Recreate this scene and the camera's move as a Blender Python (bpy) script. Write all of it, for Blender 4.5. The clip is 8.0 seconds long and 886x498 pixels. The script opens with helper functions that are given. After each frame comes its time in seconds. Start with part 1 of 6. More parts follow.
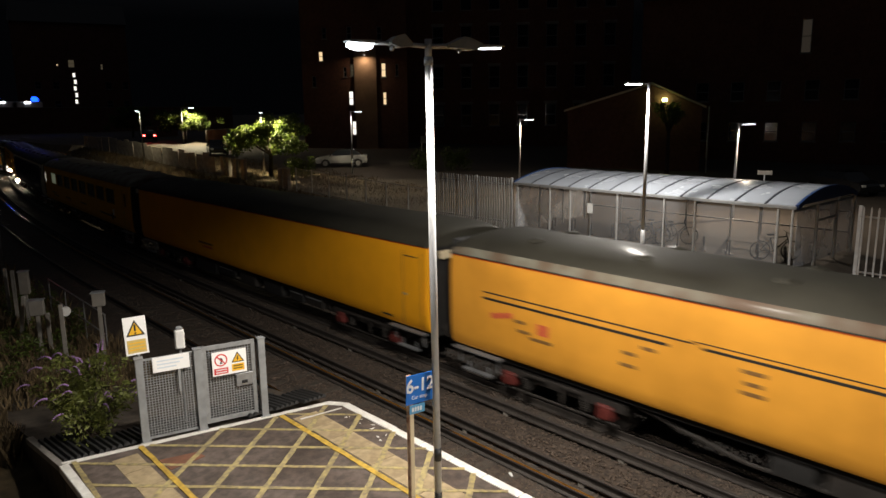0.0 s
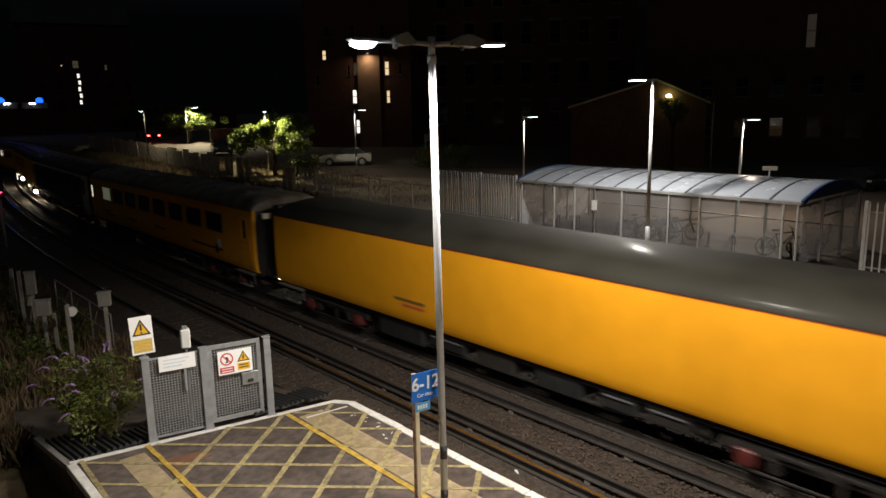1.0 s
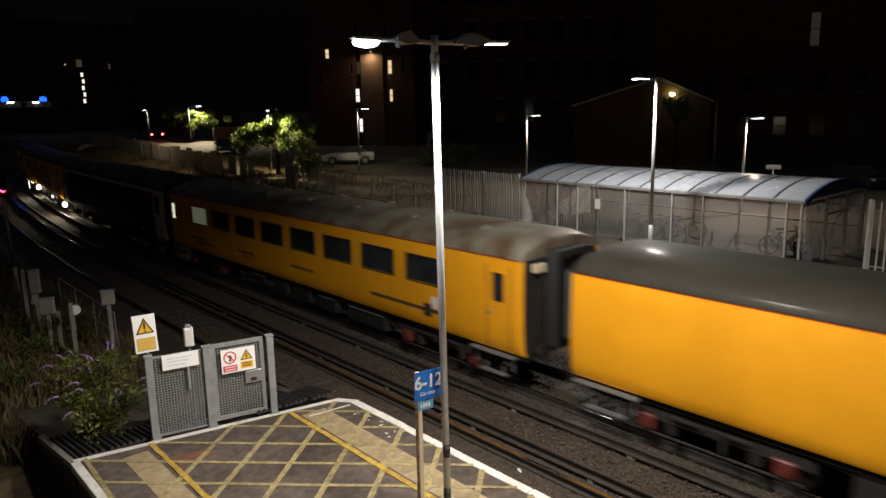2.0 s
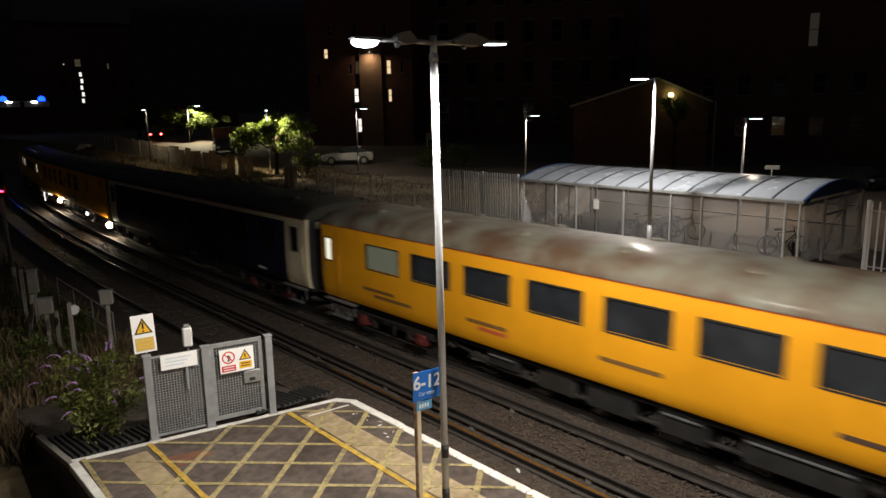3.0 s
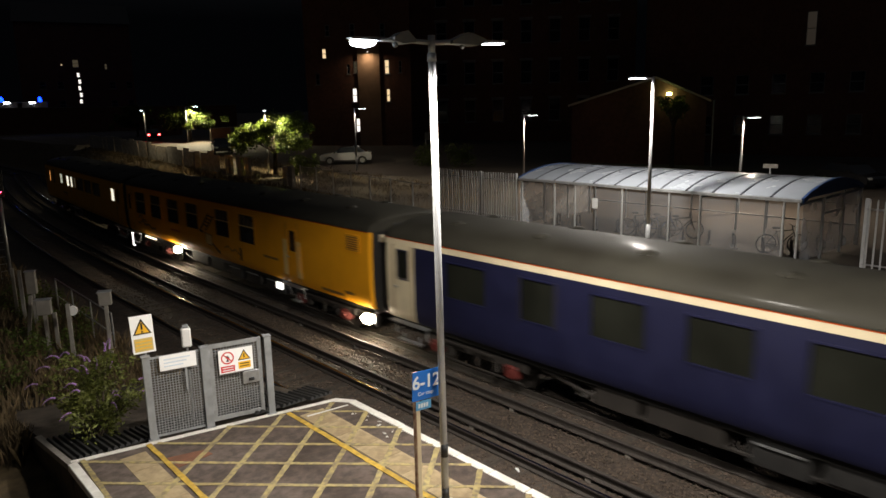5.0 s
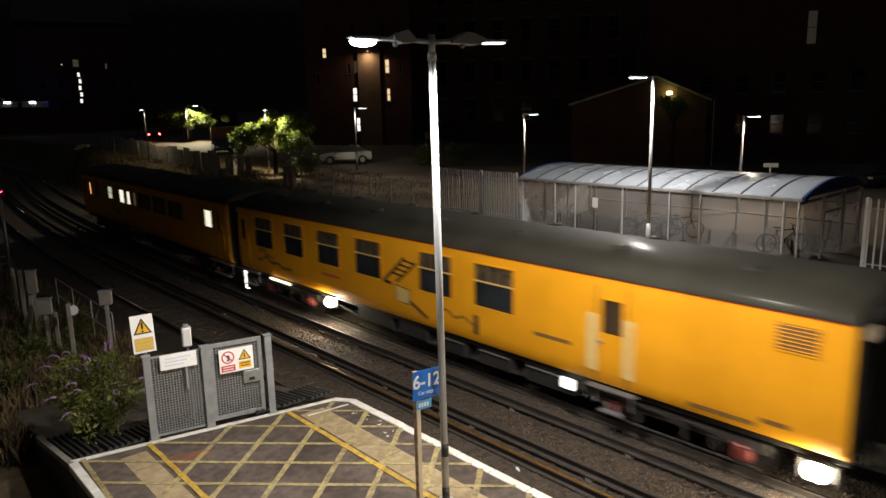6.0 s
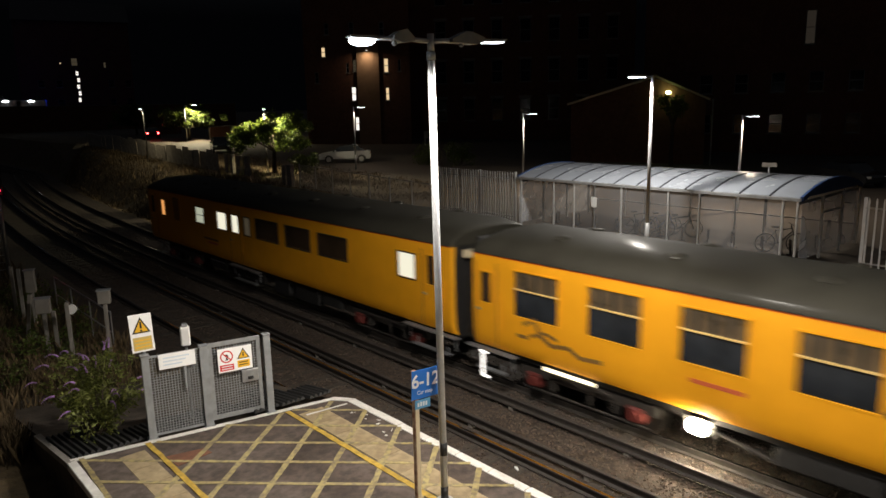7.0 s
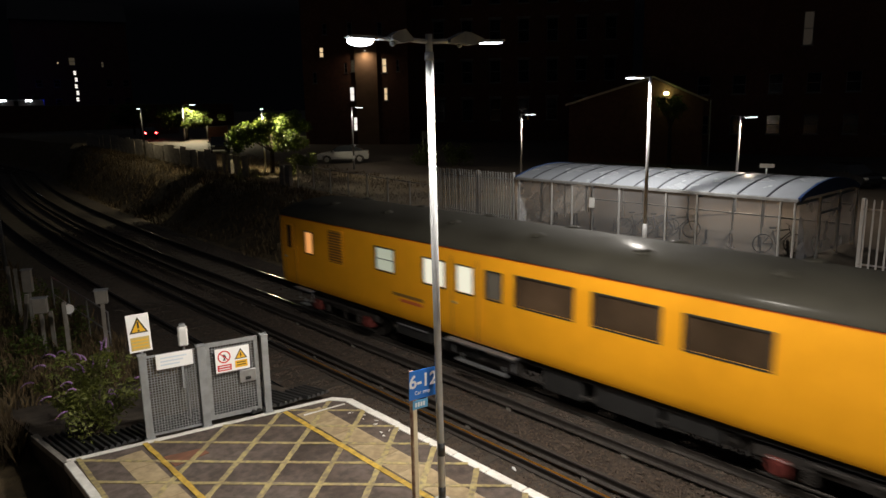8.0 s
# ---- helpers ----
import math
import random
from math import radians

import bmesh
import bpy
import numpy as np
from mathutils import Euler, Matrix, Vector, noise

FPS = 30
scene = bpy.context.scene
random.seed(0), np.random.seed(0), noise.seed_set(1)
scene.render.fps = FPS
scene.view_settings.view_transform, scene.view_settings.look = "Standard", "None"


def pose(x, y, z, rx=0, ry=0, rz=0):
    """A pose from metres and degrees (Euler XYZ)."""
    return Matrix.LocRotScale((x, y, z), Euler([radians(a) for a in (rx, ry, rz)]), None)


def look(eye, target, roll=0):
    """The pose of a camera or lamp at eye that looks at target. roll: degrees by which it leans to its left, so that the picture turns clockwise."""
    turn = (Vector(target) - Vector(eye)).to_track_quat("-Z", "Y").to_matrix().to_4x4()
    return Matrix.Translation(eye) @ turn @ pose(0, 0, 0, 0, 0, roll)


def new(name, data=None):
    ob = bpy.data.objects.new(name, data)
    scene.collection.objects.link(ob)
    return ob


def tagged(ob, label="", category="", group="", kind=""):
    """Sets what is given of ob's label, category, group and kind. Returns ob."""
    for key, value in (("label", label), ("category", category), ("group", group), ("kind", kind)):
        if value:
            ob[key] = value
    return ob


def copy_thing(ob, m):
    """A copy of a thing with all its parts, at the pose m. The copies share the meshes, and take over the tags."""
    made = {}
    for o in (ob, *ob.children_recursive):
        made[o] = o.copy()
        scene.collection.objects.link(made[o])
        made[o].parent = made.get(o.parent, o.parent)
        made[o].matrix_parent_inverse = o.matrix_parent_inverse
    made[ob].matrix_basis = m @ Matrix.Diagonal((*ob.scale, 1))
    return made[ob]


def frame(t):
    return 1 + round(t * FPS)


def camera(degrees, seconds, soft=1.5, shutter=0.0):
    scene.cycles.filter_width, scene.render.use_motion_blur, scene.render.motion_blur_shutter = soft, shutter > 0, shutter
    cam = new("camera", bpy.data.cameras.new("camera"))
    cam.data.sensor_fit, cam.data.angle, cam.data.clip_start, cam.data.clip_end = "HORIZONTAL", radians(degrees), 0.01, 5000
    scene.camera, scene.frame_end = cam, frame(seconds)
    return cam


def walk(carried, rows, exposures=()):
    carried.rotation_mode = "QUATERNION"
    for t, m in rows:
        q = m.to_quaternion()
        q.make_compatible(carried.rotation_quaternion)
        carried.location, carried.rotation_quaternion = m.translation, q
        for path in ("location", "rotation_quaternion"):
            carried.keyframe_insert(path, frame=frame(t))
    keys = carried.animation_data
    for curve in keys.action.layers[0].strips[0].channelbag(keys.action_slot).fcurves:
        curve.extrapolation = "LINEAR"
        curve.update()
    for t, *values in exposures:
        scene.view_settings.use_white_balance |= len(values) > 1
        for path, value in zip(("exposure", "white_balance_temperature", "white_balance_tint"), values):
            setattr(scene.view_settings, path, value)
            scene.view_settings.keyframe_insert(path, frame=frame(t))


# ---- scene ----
# ---- camera ----
EYE = (-12.43, 0.0, 6.438)
cam = camera(64.19, 8.0, soft=1.5, shutter=0.55)
walk(cam, [(t, pose(*EYE, rx, ry, rz)) for t, rx, ry, rz in (
    (0.0, 79.008, 0.706, -42.091), (0.5, 78.906, 0.923, -42.044), (1.0, 78.845, 1.136, -41.803),
    (1.5, 78.742, 1.186, -41.536), (3.0, 78.75, 1.104, -41.657), (3.5, 78.759, 1.094, -41.606),
    (4.0, 78.71, 1.149, -41.671), (4.5, 78.731, 1.243, -41.787), (6.0, 78.67, 1.295, -41.771),
    (6.5, 78.63, 1.322, -41.798), (7.0, 78.612, 1.234, -41.855), (7.5, 78.628, 1.116, -41.944),
    (8.0, 78.637, 1.114, -42.003))],
     exposures=((0.0, 0.17), (0.5, 0.14), (1.0, 0.0), (1.5, -0.04), (3.0, 0.04), (3.5, 0.08), (4.0, 0.1), (4.5, 0.14), (6.0, 0.06), (6.5, 0.0),
                (7.0, -0.06), (7.5, -0.25), (8.0, -0.14)))

# ---- world: night sky with a faint city glow ----
world = bpy.data.worlds.new("night")
scene.world = world
world.use_nodes = True
wn = world.node_tree.nodes
wl = world.node_tree.links
sky_dir = wn.new("ShaderNodeTexCoord")
sky_split = wn.new("ShaderNodeSeparateXYZ")
wl.new(sky_dir.outputs["Generated"], sky_split.inputs["Vector"])
sky_ramp = wn.new("ShaderNodeValToRGB")   # low cloud lit by the town: darker towards the skyline
sky_ramp.color_ramp.elements[0].position, sky_ramp.color_ramp.elements[1].position = 0.12, 0.5
sky_ramp.color_ramp.elements[0].color = (0.022, 0.025, 0.033, 1)
sky_ramp.color_ramp.elements[1].color = (0.55, 0.58, 0.66, 1)
wl.new(sky_split.outputs["Z"], sky_ramp.inputs["Fac"])
wl.new(sky_ramp.outputs["Color"], wn["Background"].inputs["Color"])
wn["Background"].inputs["Strength"].default_value = 0.028


# ---- materials ----
def material(name, color, rough=0.6, metal=0.0, vary=0.25, scale=6.0, bump=0.0, bump_scale=40.0,
             second=None, stain=0.0, stain_scale=0.7, random_piece=0.0, spec=0.5):
    """A node material: base colour with grain and stains at two scales, roughness change and fine relief."""
    m = bpy.data.materials.new(name)
    m.use_nodes = True
    n, l = m.node_tree.nodes, m.node_tree.links
    b = n["Principled BSDF"]
    b.inputs["Roughness"].default_value = rough
    b.inputs["Metallic"].default_value = metal
    b.inputs["Specular IOR Level"].default_value = spec
    tc = n.new("ShaderNodeTexCoord")
    fine = n.new("ShaderNodeTexNoise")
    fine.inputs["Scale"].default_value, fine.inputs["Detail"].default_value = scale, 6
    l.new(tc.outputs["Object"], fine.inputs["Vector"])
    ramp = n.new("ShaderNodeValToRGB")
    c2 = second or tuple(c * (1 - vary) for c in color)
    ramp.color_ramp.elements[0].position, ramp.color_ramp.elements[1].position = 0.35, 0.65
    ramp.color_ramp.elements[0].color = (*c2, 1)
    ramp.color_ramp.elements[1].color = (*color, 1)
    l.new(fine.outputs["Fac"], ramp.inputs["Fac"])
    out = ramp.outputs["Color"]
    if stain:
        big = n.new("ShaderNodeTexNoise")
        big.inputs["Scale"].default_value, big.inputs["Detail"].default_value = stain_scale, 4
        l.new(tc.outputs["Object"], big.inputs["Vector"])
        mr = n.new("ShaderNodeMapRange")
        mr.inputs["From Min"].default_value, mr.inputs["From Max"].default_value = 0.45, 0.7
        mr.inputs["To Max"].default_value = stain
        l.new(big.outputs["Fac"], mr.inputs["Value"])
        mix = n.new("ShaderNodeMixRGB")
        mix.blend_type = "MULTIPLY"
        mix.inputs["Color2"].default_value = (0.35, 0.3, 0.25, 1)
        l.new(mr.outputs["Result"], mix.inputs["Fac"])
        l.new(out, mix.inputs["Color1"])
        out = mix.outputs["Color"]
    if random_piece:
        oi = n.new("ShaderNodeObjectInfo")
        geo = n.new("ShaderNodeNewGeometry")
        add = n.new("ShaderNodeMath")
        add.operation = "ADD"
        l.new(oi.outputs["Random"], add.inputs[0])
        l.new(geo.outputs["Random Per Island"], add.inputs[1])
        mr2 = n.new("ShaderNodeMapRange")
        mr2.inputs["From Max"].default_value = 2.0
        mr2.inputs["To Min"].default_value, mr2.inputs["To Max"].default_value = 1 - random_piece, 1 + random_piece
        l.new(add.outputs[0], mr2.inputs["Value"])
        hsv = n.new("ShaderNodeHueSaturation")
        l.new(mr2.outputs["Result"], hsv.inputs["Value"])
        l.new(out, hsv.inputs["Color"])
        out = hsv.outputs["Color"]
    l.new(out, b.inputs["Base Color"])
    rr = n.new("ShaderNodeMapRange")
    rr.inputs["To Min"].default_value, rr.inputs["To Max"].default_value = max(0.03, rough - 0.12), min(1, rough + 0.12)
    l.new(fine.outputs["Fac"], rr.inputs["Value"])
    l.new(rr.outputs["Result"], b.inputs["Roughness"])
    if bump:
        bn = n.new("ShaderNodeTexNoise")
        bn.inputs["Scale"].default_value, bn.inputs["Detail"].default_value = bump_scale, 5
        l.new(tc.outputs["Object"], bn.inputs["Vector"])
        bp = n.new("ShaderNodeBump")
        bp.inputs["Strength"].default_value, bp.inputs["Distance"].default_value = bump, 0.02
        l.new(bn.outputs["Fac"], bp.inputs["Height"])
        l.new(bp.outputs["Normal"], b.inputs["Normal"])
    return m


def glow(name, color, strength):
    m = bpy.data.materials.new(name)
    m.use_nodes = True
    b = m.node_tree.nodes["Principled BSDF"]
    b.inputs["Base Color"].default_value = (0.06, 0.055, 0.05, 1)
    b.inputs["Emission Color"].default_value = (*color, 1)
    b.inputs["Emission Strength"].default_value = strength
    return m


def hazy(name, color, haze):
    """A clear plastic sheet whose fine scratches scatter a share of the light."""
    m = bpy.data.materials.new(name)
    m.use_nodes = True
    n, l = m.node_tree.nodes, m.node_tree.links
    b = n["Principled BSDF"]
    b.inputs["Base Color"].default_value = (*color, 1)
    b.inputs["Roughness"].default_value = 0.25
    clear = n.new("ShaderNodeBsdfTransparent")
    noise_ = n.new("ShaderNodeTexNoise")
    noise_.inputs["Scale"].default_value, noise_.inputs["Detail"].default_value = 1.5, 5
    tc = n.new("ShaderNodeTexCoord")
    l.new(tc.outputs["Object"], noise_.inputs["Vector"])
    mr = n.new("ShaderNodeMapRange")
    mr.inputs["To Min"].default_value, mr.inputs["To Max"].default_value = haze * 0.4, haze * 1.6
    l.new(noise_.outputs["Fac"], mr.inputs["Value"])
    mix = n.new("ShaderNodeMixShader")
    l.new(mr.outputs["Result"], mix.inputs["Fac"])
    l.new(clear.outputs["BSDF"], mix.inputs[1])
    l.new(b.outputs["BSDF"], mix.inputs[2])
    l.new(mix.outputs["Shader"], n["Material Output"].inputs["Surface"])
    return m


def leafy(name, color):
    """A leaf that lets part of the light through."""
    m = material(name, color, 0.55, vary=0.4, scale=4, random_piece=0.5)
    n, l = m.node_tree.nodes, m.node_tree.links
    b = n["Principled BSDF"]
    tr = n.new("ShaderNodeBsdfTranslucent")
    l.new(b.inputs["Base Color"].links[0].from_socket, tr.inputs["Color"])
    mix = n.new("ShaderNodeMixShader")
    mix.inputs["Fac"].default_value = 0.4
    l.new(b.outputs["BSDF"], mix.inputs[1])
    l.new(tr.outputs["BSDF"], mix.inputs[2])
    l.new(mix.outputs["Shader"], n["Material Output"].inputs["Surface"])
    return m


YELLOW = material("yellow paint", (0.80, 0.35, 0.011), 0.55, spec=0.25, vary=0.07, scale=2.0, stain=0.10, stain_scale=0.6, bump=0.04, bump_scale=3)
ORANGE = material("faded yellow paint", (0.68, 0.305, 0.034), 0.6, spec=0.25, vary=0.1, scale=2.0, stain=0.25, stain_scale=0.6, bump=0.04, bump_scale=3)
NAVY = material("navy blue paint", (0.011, 0.012, 0.039), 0.5, spec=0.3, vary=0.15, scale=2.0, stain=0.25, stain_scale=0.7)
CREAM = material("cream paint", (0.72, 0.62, 0.42), 0.45, vary=0.1, scale=2, stain=0.3)
ROOF = material("roof grey paint", (0.043, 0.040, 0.030), 0.74, spec=0.22, vary=0.2, scale=1.5, stain=0.5, stain_scale=0.5, bump=0.06, bump_scale=5)
ROOF_RUST = material("weathered pale roof", (0.19, 0.185, 0.145), 0.68, spec=0.3, vary=0.3, scale=1.2, second=(0.10, 0.06, 0.035), bump=0.06, bump_scale=5)
for m_ in (ROOF, ROOF_RUST):
    m_.node_tree.nodes["Principled BSDF"].inputs["Coat Weight"].default_value = 0.06
    m_.node_tree.nodes["Principled BSDF"].inputs["Coat Roughness"].default_value = 0.2
ORANGE_LINE = material("cantrail stripe", (0.55, 0.085, 0.01), 0.45, vary=0.1)
VENT_GLASS = material("brown vent glass", (0.13, 0.09, 0.05), 0.3, vary=0.4, scale=3)
HANDRAIL_PAINT = material("pale yellow paint", (0.72, 0.50, 0.19), 0.5, vary=0.1)
BLACK = material("black grime and shade", (0.018, 0.017, 0.016), 0.7, vary=0.4, scale=5, bump=0.2, bump_scale=20)
UNDER = material("brake dust grey", (0.027, 0.022, 0.018), 0.75, vary=0.4, scale=4, stain=0.5, stain_scale=2, bump=0.3, bump_scale=20)
RED_MARK = material("red lettering", (0.62, 0.12, 0.05), 0.5, vary=0.3, scale=12)
BROWN_MARK = material("brown lettering", (0.24, 0.12, 0.035), 0.5, vary=0.4, scale=14)
FENCE_BOARD = material("pale weathered fence board", (0.44, 0.40, 0.35), 0.85, vary=0.35, scale=4, stain=0.5, bump=0.2)
MESH_GREY = material("dark mesh steel", (0.25, 0.255, 0.255), 0.5, vary=0.2, scale=10)
RED = material("red paint", (0.13, 0.025, 0.02), 0.5, vary=0.3, scale=8)
PEELING = material("peeling cream post paint", (0.55, 0.40, 0.28), 0.6, vary=0.4, scale=9, second=(0.22, 0.09, 0.05), bump=0.2)
RAIL_TOP = material("dull worn rail head", (0.50, 0.48, 0.45), 0.16, metal=1.0, vary=0.35, scale=6)
GALV = material("galvanised steel", (0.42, 0.43, 0.44), 0.42, metal=0.7, vary=0.2, scale=12, stain=0.2, stain_scale=3)
GREY = material("grey steel paint", (0.265, 0.275, 0.28), 0.5, vary=0.15, scale=10, stain=0.25, stain_scale=3)
RUST = material("rusted steel", (0.10, 0.055, 0.032), 0.75, vary=0.5, scale=12, bump=0.2, bump_scale=40)
WHITE = material("white paint", (0.78, 0.77, 0.74), 0.5, vary=0.1, scale=9, stain=0.25, stain_scale=2)
TEXT_PALE = material("faded print", (0.66, 0.74, 0.82), 0.5, vary=0.1)
PALE = material("pale sign plate", (0.72, 0.74, 0.74), 0.45, vary=0.04, scale=9)
SIGN_BLUE = material("blue sign enamel", (0.015, 0.15, 0.55), 0.4, vary=0.06, scale=5)
LIGHT_BLUE = material("light blue plate", (0.10, 0.32, 0.55), 0.4, vary=0.1, scale=5)
SIGN_YELLOW = material("yellow sign film", (0.80, 0.45, 0.03), 0.4, vary=0.05, scale=5)
SIGN_RED = material("red sign film", (0.6, 0.03, 0.03), 0.4, vary=0.05, scale=5)
SIGN_BLACK = material("black sign film", (0.02, 0.02, 0.02), 0.4, vary=0.05, scale=5)
ASPHALT = material("platform asphalt", (0.13, 0.10, 0.083), 0.88, vary=0.5, scale=7, stain=0.8, stain_scale=0.8, bump=0.35, bump_scale=60)
TACTILE = material("worn buff paving", (0.40, 0.31, 0.18), 0.8, vary=0.3, scale=7, stain=0.5, stain_scale=1.2, bump=0.3, bump_scale=60)
LINE_YELLOW = material("worn yellow road paint", (0.42, 0.34, 0.14), 0.7, vary=0.3, scale=11, second=(0.20, 0.165, 0.10), stain=0.4, stain_scale=1.7, bump=0.2, bump_scale=60)
LINE_BRIGHT = material("yellow road paint", (0.58, 0.38, 0.06), 0.65, vary=0.4, scale=11, stain=0.4, stain_scale=1.5, bump=0.2, bump_scale=60)
EDGE_WHITE = material("white edge paint", (0.75, 0.73, 0.68), 0.6, vary=0.18, scale=9, stain=0.35, stain_scale=3, bump=0.15, bump_scale=60)
CONCRETE = material("concrete", (0.27, 0.25, 0.22), 0.8, vary=0.25, scale=6, stain=0.5, stain_scale=1.5, bump=0.25, bump_scale=30)
BALLAST = material("ballast stone", (0.084, 0.062, 0.046), 0.9, vary=0.6, scale=9, stain=0.4, stain_scale=0.9, bump=0.9, bump_scale=22)
STONES = material("loose ballast", (0.100, 0.074, 0.055), 0.9, vary=0.4, scale=8, random_piece=0.5, bump=0.3)
SLEEPER = material("sleeper", (0.07, 0.057, 0.045), 0.85, vary=0.35, scale=7, stain=0.4, stain_scale=2, bump=0.3, bump_scale=30)
EARTH = material("dark soil", (0.085, 0.066, 0.048), 0.95, vary=0.5, scale=3, bump=0.6, bump_scale=12)
GRASS = material("dry grass", (0.18, 0.125, 0.06), 0.9, vary=0.6, scale=5, random_piece=0.5)
GRASS_GROUND = material("grassy ground", (0.14, 0.10, 0.05), 0.95, vary=0.6, scale=2.5, bump=0.8, bump_scale=14)
TARMAC = material("car park tarmac", (0.082, 0.066, 0.052), 0.85, vary=0.25, scale=8, stain=0.3, bump=0.3, bump_scale=40)
LEAF = leafy("tree leaf", (0.11, 0.15, 0.025))
LEAF_BUSH = leafy("shrub leaf", (0.24, 0.27, 0.06))
FLOWER = material("lilac flower", (0.30, 0.17, 0.36), 0.7, vary=0.4, scale=20, random_piece=0.4)
BARK = material("bark", (0.07, 0.05, 0.035), 0.9, vary=0.4, scale=8, bump=0.6, bump_scale=20)
RAIL_SIDE = material("grimy rail side", (0.045, 0.037, 0.031), 0.7, vary=0.4, scale=10, bump=0.15)
COLUMN = material("pale galvanised column", (0.50, 0.51, 0.52), 0.4, metal=0.25, vary=0.12, scale=12, stain=0.15, stain_scale=3)
RIB = material("dark roof rib paint", (0.05, 0.055, 0.07), 0.5, vary=0.2)
BRICK = material("red brick", (0.24, 0.105, 0.06), 0.85, vary=0.3, scale=6, stain=0.35, random_piece=0.2, bump=0.2)
DARK_BRICK = material("dark brick", (0.17, 0.075, 0.045), 0.85, vary=0.3, scale=3, stain=0.35, bump=0.2)
RENDER_WALL = material("buff rendered wall", (0.33, 0.21, 0.13), 0.85, vary=0.15, scale=1.5, stain=0.3, bump=0.1)
SLATE = material("slate roof", (0.06, 0.06, 0.065), 0.7, vary=0.3, scale=5, bump=0.3)
DARK_GLASS = material("dark window glass", (0.012, 0.014, 0.017), 0.08, vary=0.1, spec=0.6)
# opaque pane; its blotchy brown puts reflections into the colour
BROWN_GLASS = material("coach window glass", (0.062, 0.040, 0.024), 0.16, vary=0.45, scale=0.9, spec=0.18, random_piece=0.5)
COACH_GREY_GLASS = material("grey coach window glass", (0.030, 0.034, 0.040), 0.2, vary=0.5, scale=1.4, spec=0.2)
BLIND_GLASS = material("unlit coach window glass", (0.016, 0.017, 0.013), 0.4, vary=0.4, scale=0.9, spec=0.08)
PANEL_ROOF = material("translucent roof sheet", (0.34, 0.37, 0.42), 0.26, vary=0.05, scale=1.0, stain=0.12)
BLUE_STEEL = material("blue powder coat", (0.02, 0.05, 0.15), 0.4, vary=0.1, scale=5)
CLOUDED = hazy("clouded clear sheet", (0.72, 0.75, 0.80), 0.33)
CLEAR = hazy("scratched clear sheet", (0.80, 0.82, 0.86), 0.07)
RUBBER = material("black rubber", (0.02, 0.02, 0.02), 0.6, vary=0.2)
SILVER = material("silver car paint", (0.30, 0.31, 0.32), 0.3, metal=0.2, vary=0.03, scale=1)
DARK_CAR = material("dark car paint", (0.02, 0.022, 0.026), 0.2, vary=0.05)
LAMP_WHITE = glow("white led", (0.86, 0.93, 1.0), 14)
LAMP_EDGE = glow("led lens edge", (0.9, 0.95, 1.0), 7)
WARM_WINDOW = glow("warm lit room", (1.0, 0.72, 0.40), 0.9)
COOL_WINDOW = glow("lit stairwell", (1.0, 0.93, 0.84), 1.2)
COACH_LIGHT = glow("coach ceiling light", (1.0, 0.95, 0.74), 0.95)
COACH_LIGHT_DIM = glow("coach ceiling light dimmed", (1.0, 0.80, 0.5), 0.045)
COACH_LIGHT_SOFT = glow("coach light behind a blind", (0.95, 1.0, 0.75), 0.42)
COACH_HAZE = glow("coach light through a grey-green blind", (0.80, 0.88, 0.58), 0.085)
SIGN_WHITE = material("white sign plate", (0.88, 0.88, 0.87), 0.4, vary=0.03, scale=9)
FADED_YELLOW = material("faded yellow sign film", (0.62, 0.46, 0.15), 0.5, vary=0.12, scale=14)
DIM_WINDOW = glow("dim room", (1.0, 0.8, 0.6), 0.02)
COACH_AMBER = glow("amber cab light", (1.0, 0.42, 0.12), 0.9)
HEADLIGHT = glow("equipment flood lamp", (1.0, 0.86, 0.62), 250)
STRIP_LIGHT = glow("equipment strip lamp", (1.0, 0.86, 0.58), 2.6)
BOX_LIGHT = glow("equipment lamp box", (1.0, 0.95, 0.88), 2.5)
SIGNAL_RED = glow("red signal lens", (1.0, 0.02, 0.06), 30)
BLUE_BEACON = glow("blue beacon", (0.003, 0.03, 1.0), 9)
VAN_HEAD = glow("van headlamp", (0.85, 0.93, 1.0), 14)
TAIL_RED = glow("red tail lamp", (1.0, 0.03, 0.03), 40)


# ---- mesh helpers ----
def link(name, bm, mat, smooth=False):
    me = bpy.data.meshes.new(name)
    bm.normal_update()
    bm.to_mesh(me)
    bm.free()
    if smooth:
        for p in me.polygons:
            p.use_smooth = True
    for m in (mat if isinstance(mat, (list, tuple)) else [mat]):
        me.materials.append(m)
    return new(name, me)


def part(name, bm, mat, parent, label="", smooth=False):
    ob = link(name, bm, mat, smooth)
    ob.parent = parent
    if label:
        tagged(ob, label)
    return ob


def same(name, ob, parent, m=None):
    """Another object on ob's mesh, under parent."""
    o = new(name, ob.data)
    o.parent = parent
    if m is not None:
        o.matrix_basis = m
    return o


def thing(name, m, label, category, group="", kind=""):
    ob = new(name)
    ob.empty_display_size = 0.2
    ob.matrix_basis = m
    return tagged(ob, label, category, group, kind)


